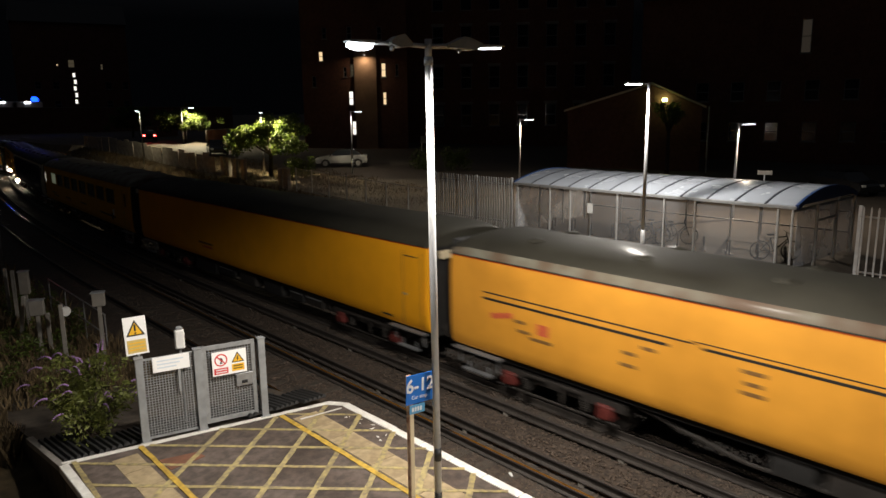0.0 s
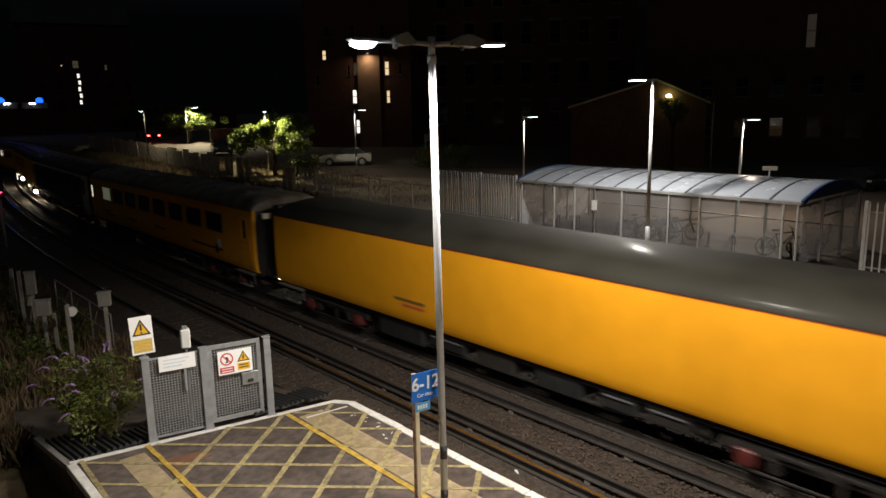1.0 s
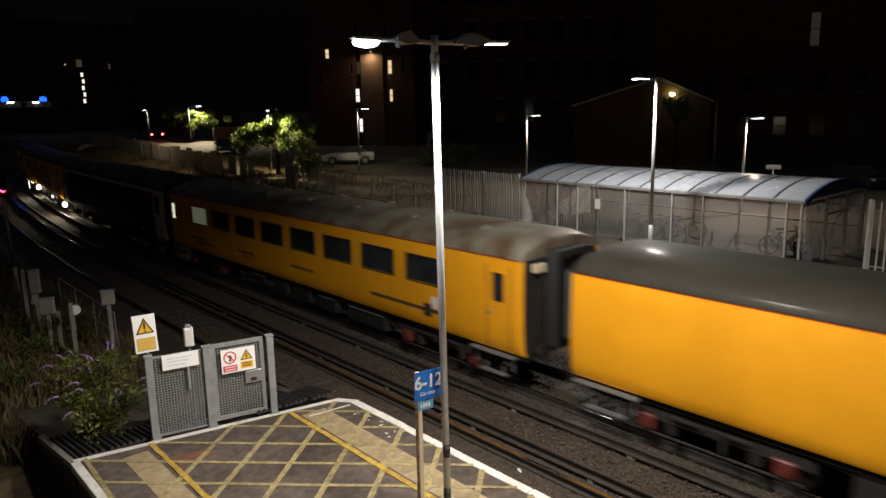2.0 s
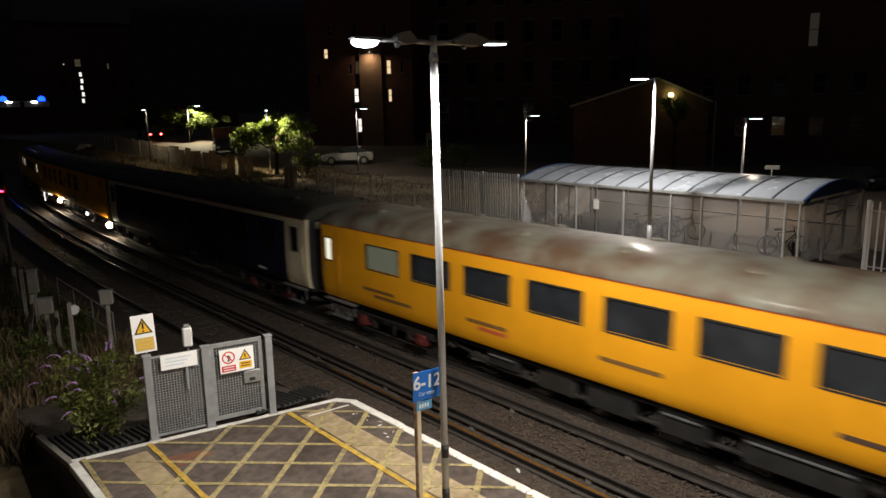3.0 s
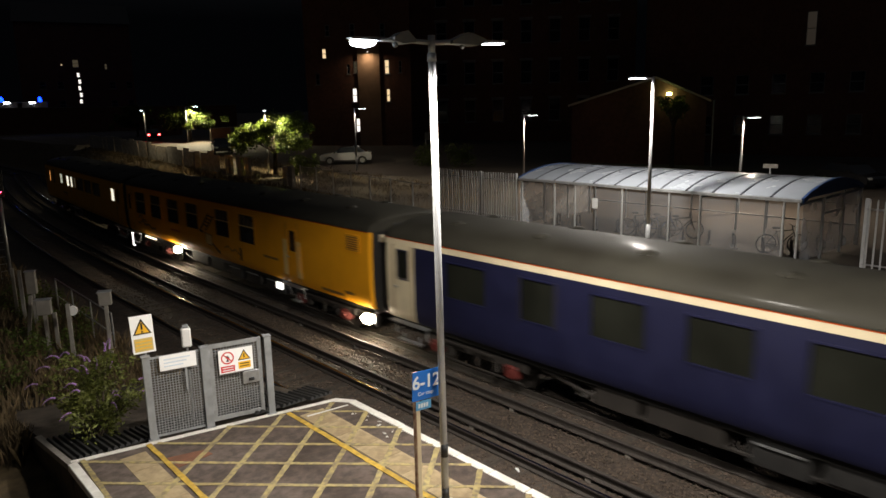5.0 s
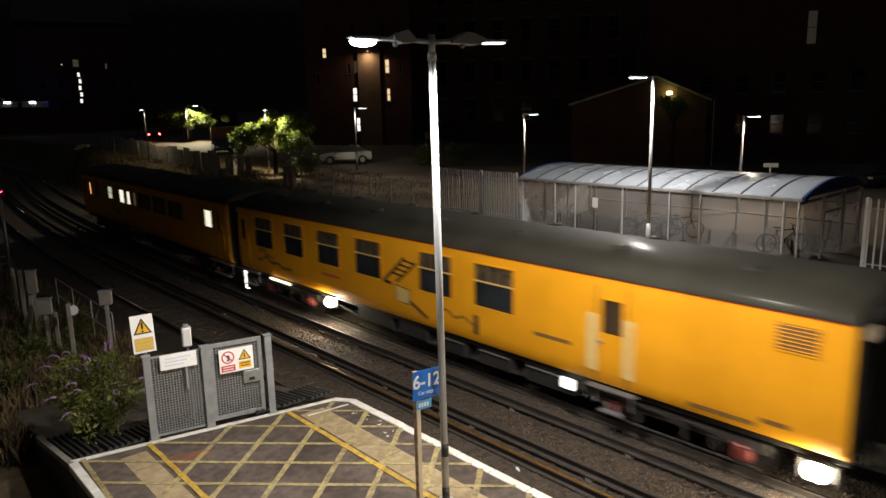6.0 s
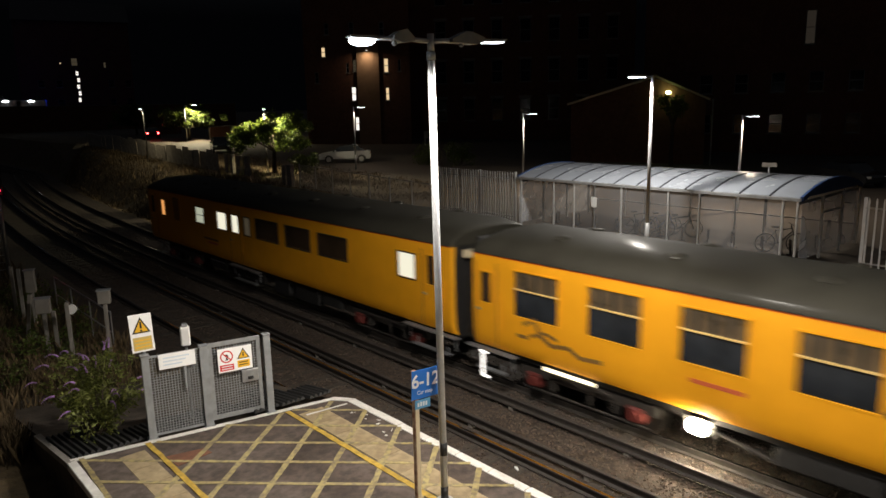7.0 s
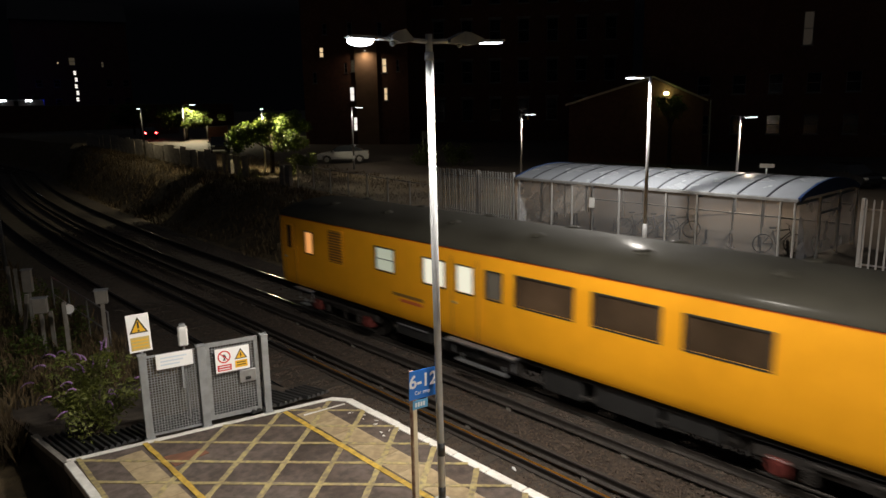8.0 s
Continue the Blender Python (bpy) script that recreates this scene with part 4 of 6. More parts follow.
def louvre(parent, y0, y1, z0, z1, n, back):
    g = part("louvre_frame", ring(y0, y1, z0, z1, 0.03, -1.412, -1.375), YELLOW, parent, "slatted air intake in the side")
    part("backing", boxes((-1.402, -1.39, y0, y1, z0, z1)), back, g)
    for k in range(n):
        z = z0 + (k + 0.5) * (z1 - z0) / n
        o = part("slat", boxes((-0.02, 0.02, y0, y1, -0.006, 0.006)), YELLOW, g)
        o.matrix_basis = pose(-side_x(z) - 0.008, 0, z, 0, 35, 0)


louvre(nE, 0.5, 1.12, 2.56, 3.0, 7, BROWN_MARK)
louvre(nF, 16.6, 17.3, 2.05, 3.0, 12, BROWN_MARK)
for a, b in ((4.55, 4.82), (3.7, 3.97)):
    marking(nE, "pale_panel", a, b, 1.25, 2.42, HANDRAIL_PAINT, label="pale handrail panel beside the door")
for a, b, z, mt in ((5.2, 6.2, 1.62, BROWN_MARK), (0.85, 1.3, 1.24, BROWN_MARK), (1.4, 2.6, 1.12, BROWN_MARK), (13.6, 14.6, 1.58, RED_MARK), (18.4, 18.7, 1.45, BROWN_MARK)):
    marking(nE, "lettering_bar", a, b, z, z + 0.08, mt)
marking(nE, "dark_bar", 7.9, 8.05, 1.22, 1.82, UNDER)


def scrawl(parent, pts, width, mat, name="painted_stroke"):
    """A painted stroke on the near side: a ribbon 4 mm proud, through points (y, z)."""
    bm = bmesh.new()
    v = [Vector((0, y, z)) for y, z in pts]
    for a, b in zip(v, v[1:]):
        d = (b - a).normalized()
        q = Vector((0, -d.z, d.y)) * width / 2
        a, b = a - d * width * 0.3, b + d * width * 0.3
        prism(bm, [(c.y, c.z) for c in (a + q, b + q, b - q, a - q)], "x", -side_x((a.z + b.z) / 2) - 0.006, -side_x((a.z + b.z) / 2) + 0.004)
    part(name, bm, mat, parent)


scrawl(nE, ((11.5, 1.93), (11.05, 2.28), (10.62, 2.64)), 0.08, UNDER, "painted_ladder_rail")
scrawl(nE, ((10.95, 1.98), (10.5, 2.3), (10.15, 2.58)), 0.06, UNDER, "painted_ladder_rail")
scrawl(nE, ((11.5, 1.93), (11.2, 1.9)), 0.09, UNDER)
for k in range(4):
    scrawl(nE, ((10.66 + k * 0.16, 2.6 - k * 0.13), (10.2 + k * 0.16, 2.55 - k * 0.13)), 0.055, UNDER, "painted_rung")
scrawl(nE, ((18.5, 1.78), (18.2, 1.93), (18.05, 1.62), (17.75, 1.46), (17.3, 1.52), (17.0, 1.38), (16.5, 1.42)), 0.09, BROWN_MARK)
scrawl(nE, ((18.3, 1.55), (17.9, 1.7), (17.6, 1.62)), 0.07, BROWN_MARK)
scrawl(nE, ((9.3, 1.52), (9.0, 1.62), (8.7, 1.46), (8.4, 1.56), (8.1, 1.42)), 0.05, BROWN_MARK)
scrawl(nE, ((11.02, 1.9), (10.4, 1.84), (10.45, 1.44), (10.95, 1.48), (11.02, 1.9)), 0.03, BROWN_MARK)
marking(nE, "pale_emblem", 10.45, 10.95, 1.47, 1.86, HANDRAIL_PAINT)
marking(nE, "dark_bar", 9.7, 10.6, 1.38, 1.46, UNDER, tilt=24)
for a, b, z, mt in ((13.05, 14.3, 1.62, BROWN_MARK), (13.1, 14.0, 1.48, RED_MARK)):
    marking(nF, "lettering_bar", a, b, z, z + 0.08, mt)


def flood_lamp(parent, y, z):
    """A round lamp in a black hood, added so light goes sideways, off coach and bogies."""
    h = part("flood_lamp", tubes(((-0.99, y, z), (-1.06, y, z), 0.10, 0.12), n=16), GREY, parent, "bright round floodlight under the coach")
    part("hood", boxes((-1.27, -1.03, y - 0.24, y + 0.24, z + 0.185, z + 0.195), (-1.03, -1.0, y - 0.26, y + 0.26, z - 0.2, z + 0.213), (-1.17, -1.03, y - 0.26, y - 0.24, z - 0.2, z + 0.213), (-1.17, -1.03, y + 0.24, y + 0.26, z - 0.2, z + 0.213)), BLACK, h)
    bm = bmesh.new()
    bmesh.ops.create_uvsphere(bm, u_segments=20, v_segments=12, radius=0.15, matrix=Matrix.Translation((-1.23, y, z)))
    part("lamp_lens", bm, HEADLIGHT, h, "round glowing lamp glass")


flood_lamp(cE, 14.5, 0.70)
flood_lamp(cE, 0.45, 0.61)
part("strip_lamp", boxes((-1.40, -1.34, 16.65, 17.95, 0.87, 0.94), bevel=0.015), STRIP_LIGHT, cE, "glowing strip lamp under the coach")
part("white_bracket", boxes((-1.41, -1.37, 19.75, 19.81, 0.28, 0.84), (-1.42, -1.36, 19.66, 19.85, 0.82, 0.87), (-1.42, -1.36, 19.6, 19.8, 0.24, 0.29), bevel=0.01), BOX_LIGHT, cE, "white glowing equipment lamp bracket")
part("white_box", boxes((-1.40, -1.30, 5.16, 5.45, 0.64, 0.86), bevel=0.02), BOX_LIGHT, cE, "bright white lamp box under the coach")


def motions():
    ts = [-0.5, 0.0] + [0.5 * i for i in range(1, 17)] + [8.5]
    for c, lead in zip(COACHES, (-8.07, 12.82, 34.28, 55.19, 76.0, 96.78)):
        rows = []
        for t in ts:
            y = lead - 12.143 * t + 0.00683 * t * t
            a, b = bend(y + 3.0), bend(y + LEN - 3.0)
            slope = (b - a) / (LEN - 6.0)
            rows.append((t, pose(a - 3.0 * slope, y, 0, 0, 0, -math.degrees(math.atan(slope)))))
        walk(c, rows)
    # wheels roll on the rail: one turn is 2 pi r of way
    for o, y in WHEELSETS:
        walk(o, [(k / FPS, pose(0, y, 0.457, math.degrees((12.143 * k / FPS - 0.00683 * (k / FPS) ** 2) / 0.457), 0, 0)) for k in range(-2, 243)])
    # the beacons turn away from the line in the second half
    for b, shift in BEACONS:
        walk(b, [(0.0, pose(shift, 0, 2.65, 0, 0, 0)), (4.7, pose(shift, 0, 2.65, 0, 0, 0)), (4.98, pose(shift, 0, 2.65, 0, 0, 50)), (5.25, pose(shift, 0, 2.65, 0, 0, 105)),
                 (5.52, pose(shift, 0, 2.65, 0, 0, 155)), (5.8, pose(shift, 0, 2.65, 0, 0, 180)), (8.0, pose(shift, 0, 2.65, 0, 0, 180))])


# ---- gate at the platform end ----
GA = Vector((-8.80, 11.92))
GB = Vector((-6.66, 11.44))
GATE_TURN = math.degrees(math.atan2(GB.y - GA.y, GB.x - GA.x))


def mesh_panel(x0, x1, z0, z1, step=0.046, r=0.006):
    """Square wire mesh of crossing rods, joined."""
    bm = bmesh.new()
    n = int((x1 - x0) / step)
    for i in range(1, n):
        x = x0 + (x1 - x0) * i / n
        box(bm, x - r, x + r, -0.003, 0.003, z0, z1)
    n = int((z1 - z0) / step)
    for i in range(1, n):
        z = z0 + (z1 - z0) * i / n
        box(bm, x0, x1, -0.007, -0.0035, z - r, z + r)
    return bm


def post(parent, x, h, r=0.062):
    return part("post", boxes((x - r, x + r, -0.06, 0.06, 0, h), (x - r - 0.012, x + r + 0.012, -0.075, 0.075, h, h + 0.015), (x - 0.09, x + 0.09, -0.09, 0.09, 0.0, 0.012), bevel=0.004), GREY, parent)


def pictogram(parent, outline, mat, depth, y=-0.02):
    bm = bmesh.new()
    prism(bm, outline, "y", y - depth, y)
    return part("pictogram", bm, mat, parent)


def disc(parent, cx, cz, r0, r1, mat, y, name="ring"):
    bm = bmesh.new()
    n = 28
    rings = []
    for r in (r0, r1):
        for d in (0, 0.002):
            rings.append([bm.verts.new((cx + r * math.cos(2 * math.pi * i / n), y - d, cz + r * math.sin(2 * math.pi * i / n))) for i in range(n)])
    for i in range(n):
        j = (i + 1) % n
        bm.faces.new((rings[1][i], rings[1][j], rings[3][j], rings[3][i]))
        bm.faces.new((rings[2][i], rings[2][j], rings[3][j], rings[3][i]))
        bm.faces.new((rings[0][i], rings[0][j], rings[1][j], rings[1][i]))
    bmesh.ops.recalc_face_normals(bm, faces=bm.faces[:])
    return part(name, bm, mat, parent)


def warning_triangle(parent, cx, cz, s, y):
    t = lambda k: [(cx - s * k, cz - s * 0.55 * k), (cx + s * k, cz - s * 0.55 * k), (cx, cz + s * 1.15 * k)]
    bm = bmesh.new()
    prism(bm, t(1.0), "y", y - 0.002, y)
    part("triangle_border", bm, SIGN_BLACK, parent)
    bm = bmesh.new()
    prism(bm, t(0.74), "y", y - 0.004, y - 0.0022)
    part("triangle_field", bm, SIGN_YELLOW, parent)


def plate(name, w, h, mat, parent=None, thick=0.004):
    bm = boxes((-w / 2, w / 2, 0, thick, -h / 2, h / 2), bevel=0.0015)
    return part(name, bm, mat, parent) if parent else link(name, bm, mat)


def gate_and_fence():
    length = (GB - GA).length
    base = pose(GA.x, GA.y, PZ, 0, 0, GATE_TURN)
    f = thing("mesh_fence_panel", base, "grey steel mesh fence panel between square posts", "fence")
    post(f, 0.12, 1.5)
    post(f, 1.075, 1.5, 0.07)
    part("wire_mesh", mesh_panel(0.185, 1.0, 0.06, 1.45), MESH_GREY, f)
    part("bottom_rail", boxes((0.18, 1.0, -0.015, 0.015, 0.03, 0.065)), GREY, f)
    part("top_rail", boxes((0.18, 1.0, -0.015, 0.015, 1.44, 1.475)), GREY, f)
    g = thing("platform_gate", base, "closed grey steel mesh gate at the platform end", "gate")
    part("gate_frame", boxes((1.15, 1.22, -0.02, 0.02, 0.08, 1.52), (2.0, 2.07, -0.02, 0.02, 0.08, 1.52), (1.22, 2.0, -0.02, 0.02, 0.08, 0.16), (1.22, 2.0, -0.02, 0.02, 1.44, 1.52), bevel=0.004), MESH_GREY, g)
    part("wire_mesh", mesh_panel(1.22, 2.0, 0.16, 1.44), MESH_GREY, g)
    post(g, length - 0.005, 1.51)
    lock = part("lock_box", boxes((1.70, 2.00, -0.06, -0.02, 0.69, 0.93), bevel=0.01), GALV, g, "steel lock box")
    part("handle", boxes((1.80, 1.90, -0.085, -0.06, 0.74, 0.80), bevel=0.01), BLACK, lock)
    for z in (0.3, 1.3):
        part("hinge", boxes((1.11, 1.17, -0.05, -0.02, z, z + 0.12), bevel=0.005), GREY, g)
    # long pale notice on the fence
    n = plate("pale_notice", 0.60, 0.27, SIGN_WHITE)
    tagged(n, "long pale notice plate fixed on the mesh fence", "sign")
    n.matrix_basis = base @ pose(0.625, -0.085, 1.36)
    for k in range(3):
        o = part("text_bar", boxes((-0.23, 0.20 - k * 0.06, -0.003, 0, -0.012, 0.012)), TEXT_PALE, n)
        o.matrix_basis = pose(0, 0, 0.06 - k * 0.06)
    part("support_bar", boxes((0.10, 0.14, 0.006, 0.02, -0.55, -0.13)), GREY, n)
    # white safety sign on the gate: prohibition ring and warning triangle
    s = plate("safety_sign", 0.66, 0.48, SIGN_WHITE)
    tagged(s, "white safety sign with red ring and yellow triangle", "sign")
    s.matrix_basis = base @ pose(1.595, -0.09, 1.185) @ Matrix.Diagonal((0.91, 1, 0.92, 1))
    disc(s, -0.16, 0.07, 0.10, 0.125, SIGN_RED, -0.001)
    o = part("slash", boxes((-0.11, 0.11, -0.0045, -0.003, -0.011, 0.011)), SIGN_RED, s)
    o.matrix_basis = pose(-0.16, 0, 0.07, 0, 45, 0)
    pictogram(s, [(-0.19, -0.01), (-0.165, 0.05), (-0.195, 0.085), (-0.17, 0.12), (-0.14, 0.11), (-0.12, 0.06), (-0.15, 0.04), (-0.13, -0.01), (-0.155, 0.0)], SIGN_BLACK, 0.0018, -0.001)
    warning_triangle(s, 0.16, 0.05, 0.125, -0.001)
    pictogram(s, [(0.15, 0.11), (0.175, 0.11), (0.165, 0.06), (0.18, 0.06), (0.15, 0.0), (0.155, 0.04), (0.14, 0.045)], SIGN_BLACK, 0.0018, -0.0052)
    part("red_panel", boxes((-0.30, -0.03, -0.003, 0, -0.21, -0.09)), SIGN_RED, s)
    part("yellow_panel", boxes((0.04, 0.28, -0.003, 0, -0.19, -0.05)), SIGN_YELLOW, s)
    for k in range(2):
        part("text_bar", boxes((-0.27, -0.06, -0.005, -0.0032, -0.135 - k * 0.05, -0.115 - k * 0.05)), PALE, s)
        part("text_bar", boxes((0.07, 0.25, -0.005, -0.0032, -0.10 - k * 0.05, -0.08 - k * 0.05)), SIGN_BLACK, s)
    # tall warning sign on its own post behind the fence
    w = thing("warning_sign", pose(-8.625, 11.90, PZ - 0.045, 0, -1.5, GATE_TURN), "white warning sign with black and yellow triangle", "sign")
    part("sign_post", tubes(((0, 0.10, -0.3), (0, 0.10, 2.1), 0.03), n=10), GALV, w)
    pl = plate("sign_plate", 0.40, 0.665, SIGN_WHITE, w)
    pl.matrix_basis = pose(0, 0.05, 1.93) @ Matrix.Diagonal((0.9, 1, 1, 1))
    warning_triangle(pl, 0, 0.09, 0.165, -0.001)
    part("mark_bar", boxes((-0.017, 0.017, -0.0065, -0.0052, 0.085, 0.20)), SIGN_BLACK, pl)
    part("mark_dot", boxes((-0.017, 0.017, -0.0065, -0.0052, 0.03, 0.06)), SIGN_BLACK, pl)
    part("yellow_panel", boxes((-0.165, 0.165, -0.003, 0, -0.30, -0.07)), FADED_YELLOW, pl)
    for k in range(3):
        part("text_bar", boxes((-0.14, 0.14, -0.005, -0.0032, -0.135 - k * 0.06, -0.115 - k * 0.06)), SIGN_YELLOW, pl)
    # pale lineside box on a thin post behind
    c = thing("lineside_box", pose(-7.84, 12.21, PZ - 0.20, 0, 0, -20), "pale rounded equipment box on a thin post", "equipment box")
    part("post", tubes(((0, 0, 0), (0, 0, 1.7), 0.025), n=10), GALV, c)
    part("box", boxes((-0.085, 0.085, -0.07, 0.07, 1.60, 1.96), bevel=0.025), WHITE, c)
    part("cap", boxes((-0.05, 0.05, -0.05, 0.05, 1.96, 2.01), bevel=0.01), GREY, c)


gate_and_fence()


def car_stop_sign():
    s = thing("car_stop_sign", pose(-6.665, 7.14, PZ, 0, 0, -4), "blue car stop sign on a rusty leaning post", "sign")
    part("post", boxes((-0.036, 0.036, -0.036, 0.036, 0, 1.98), bevel=0.006), PEELING, s, "rusty peeling post")
    part("post_face", boxes((-0.024, 0.036, -0.040, -0.0365, 0.02, 1.45)), CREAM, s, "peeling cream paint")
    p = plate("sign_plate", 0.47, 0.42, SIGN_BLUE, s, 0.006)
    p.matrix_basis = pose(0.15, -0.045, 1.78, 0, 2.5, 0)
    words("digits", "6-12", 0.262, PALE, pose(0.0, -0.001, 0.04, 90, 0, 0), p, bold=0.005)
    part("dot", boxes((-0.225, -0.20, -0.004, 0, -0.035, -0.01)), PALE, p)
    words("caption", "Car stop", 0.075, PALE, pose(-0.01, -0.001, -0.12, 90, 0, 0), p)
    q = plate("small_plate", 0.26, 0.13, LIGHT_BLUE, s, 0.006)
    q.matrix_basis = pose(0.095, -0.045, 1.49, 0, 2.5, 0)
    for k in range(4):
        part("text_bar", boxes((-0.09 + k * 0.045, -0.06 + k * 0.045, -0.003, 0, -0.03, 0.03)), PALE, q)


car_stop_sign()


# ---- shrub, weeds and lineside posts ----
def leaf_cloud(bm, centres, count, size, rng, aspect=0.35, droop=0.4):
    for _ in range(count):
        c, rad = centres[rng.randrange(len(centres))]
        d = Vector((rng.gauss(0, 1), rng.gauss(0, 1), rng.gauss(0, 1)))
        d = d.normalized() * rad * (rng.random() ** 0.45)
        p = Vector(c) + d
        u = Vector((rng.gauss(0, 1), rng.gauss(0, 1), rng.gauss(-droop, 0.5))).normalized()
        s = u.cross(Vector((rng.gauss(0, 1), rng.gauss(0, 1), rng.gauss(0, 1)))).normalized()
        ln = size * rng.uniform(0.6, 1.3)
        w = ln * aspect
        v = [bm.verts.new(q) for q in (p, p + u * ln * 0.5 + s * w * 0.5, p + u * ln, p + u * ln * 0.5 - s * w * 0.5)]
        bm.faces.new(v)


def shrub():
    rng = random.Random(11)
    s = thing("buddleia_bush", pose(-9.28, 13.15, 0.72), "leggy green buddleia bush with faded lilac flowers", "shrub")
    tips = []
    for i in range(30):
        bm = bmesh.new()
        a = rng.uniform(0, 2 * math.pi)
        out = rng.uniform(0.2, 0.85)
        h = rng.uniform(0.7, 1.75) - out * 0.45
        p0 = Vector((rng.uniform(-0.12, 0.12), rng.uniform(-0.12, 0.12), 0))
        p1 = p0 + Vector((math.cos(a) * out * 0.5, math.sin(a) * out * 0.5, h * 0.65))
        p2 = p0 + Vector((math.cos(a) * out, math.sin(a) * out, h))
        tube(bm, p0, p1, 0.014, 0.009, n=5)
        tube(bm, p1, p2, 0.009, 0.004, n=5)
        part("stem", bm, BARK, s)
        tips.append((p1, p2))
    bm = bmesh.new()
    centres = []
    for p1, p2 in tips:
        centres += [((p1 * (1 - k) + p2 * k), 0.14) for k in (0.0, 0.4, 0.8)]
    centres += [(Vector((rng.uniform(-0.5, 0.5), rng.uniform(-0.4, 0.4), rng.uniform(0.12, 0.6))), 0.2) for _ in range(20)]
    leaf_cloud(bm, centres, 4600, 0.10, rng, 0.34, 0.3)
    part("leaves", bm, LEAF_BUSH, s)
    for i, (p1, p2) in enumerate(tips):
        bm = bmesh.new()
        d = (p2 - p1).normalized()
        q = p2
        for k in range(8):
            d = (d + Vector((-0.07, 0, -0.24))).normalized()
            q2 = q + d * 0.032
            bmesh.ops.create_icosphere(bm, subdivisions=1, radius=0.022 * (1 - k * 0.08), matrix=Matrix.Translation(q2))
            q = q2
        part("flower_spike", bm, FLOWER, s, "faded lilac flower spike")


shrub()


def weeds():
    """Dry grass blades on both banks, joined as stuff."""
    rng = np.random.RandomState(3)
    verts, faces = [], []

    def blade(x, y, z, h):
        a = rng.uniform(0, 6.28)
        w = 0.012 + 0.01 * rng.rand()
        lean = rng.uniform(-0.35, 0.35, 2) * h
        k = len(verts)
        verts.extend([(x - w * math.cos(a), y - w * math.sin(a), z), (x + w * math.cos(a), y + w * math.sin(a), z),
                      (x + lean[0] * 0.4 + w * 0.6 * math.cos(a), y + lean[1] * 0.4 + w * 0.6 * math.sin(a), z + h * 0.6), (x + lean[0], y + lean[1], z + h)])
        faces.extend([(k, k + 1, k + 2), (k, k + 2, k + 3)])
    for _ in range(760):
        cx, cy = rng.uniform(-11, -6.4), 15 + 30 * rng.rand() ** 1.4
        for _ in range(26):
            x, y = cx + rng.normal(0, 0.22), cy + rng.normal(0, 0.22)
            if x < -6.1 and not (x > -10.05 and y < 17):
                blade(x, y, left_height(x, y) - 0.05, rng.uniform(0.15, 0.75))
    for _ in range(900):
        cx, cy = rng.uniform(2.4, 9.6), 18 + 62 * rng.rand()
        for _ in range(24):
            x, y = cx + rng.normal(0, 0.3), cy + rng.normal(0, 0.3)
            if 2.2 + bend(y) < x < 10.2:
                blade(x, y, bank_height(x, y) - 0.08, rng.uniform(0.15, 0.55))
    for _ in range(420):
        cx, cy = rng.uniform(10.9, 18.4), rng.uniform(29, 62)
        for _ in range(16):
            x, y = cx + rng.normal(0, 0.35), cy + rng.normal(0, 0.35)
            blade(x, y, bank_height(x, y) - 0.05, rng.uniform(0.08, 0.32))
    me = bpy.data.meshes.new("dry_grass")
    me.from_pydata(verts, [], faces)
    me.materials.append(GRASS)
    tagged(new("dry_grass", me), "tufts of dry brown grass on the banks", "grass", kind="stuff")


weeds()


def undergrowth():
    rng = random.Random(21)
    bm = bmesh.new()
    centres = []
    for _ in range(60):
        x, y = rng.uniform(-10.6, -6.7), rng.uniform(18.6, 30)
        if x > -10.0 and y < 16.6:
            continue
        centres += [((x, y, left_height(x, y) + 0.15), 0.32), ((x + 0.1, y, left_height(x, y) + rng.uniform(0.3, 0.75)), 0.26)]
    leaf_cloud(bm, centres, 7500, 0.11, rng, 0.45, 0.2)
    tagged(link("undergrowth", bm, LEAF), "low leafy weeds growing among the lineside posts", "weeds", kind="stuff")


undergrowth()


def lineside_post(x, y, h, w, top, label, round_disc=False, tilt=0):
    z0 = left_height(x, y) - 0.1
    t = thing("lineside_post", pose(x, y, z0, 0, tilt, -25), label, "lineside post", "lineside posts")
    part("post", boxes((-0.05, 0.05, -0.045, 0.045, 0, h - (0 if top == 0 else top * 0.5)), bevel=0.01), CONCRETE, t)
    if top:
        part("box", boxes((-w / 2, w / 2, -0.12, 0.10, h - top, h), bevel=0.015), CONCRETE, t)
        part("lid", boxes((-w / 2 - 0.02, w / 2 + 0.02, -0.14, 0.12, h, h + 0.02)), GREY, t)
    if round_disc:
        part("pale_disc", tubes(((0.10, -0.03, h - 0.2), (0.10, 0.05, h - 0.2), 0.125), n=16), WHITE, t, "pale round marker")
    return t


lineside_post(-7.05, 19.8, 2.22, 0.31, 0.36, "grey lineside box on a concrete post among weeds")
lineside_post(-8.0, 19.7, 2.0, 0.1, 0, "concrete marker post with a pale round disc", True)
lineside_post(-8.2, 21.4, 1.8, 0.36, 0.42, "wide grey lineside box on a concrete post")
lineside_post(-8.05, 21.0, 1.5, 0.2, 0, "short concrete post beside a lineside box")
lineside_post(-7.88, 24.3, 2.12, 0.27, 0.70, "tall grey lineside cabinet on a concrete post")
lineside_post(-8.1, 24.7, 2.1, 0.1, 0, "slim tall concrete post among weeds")
lineside_post(-8.1, 25.8, 2.0, 0.1, 0, "slim tall concrete post among weeds")
lineside_post(-8.5, 22.6, 1.7, 0.1, 0, "leaning concrete post among weeds", tilt=8)


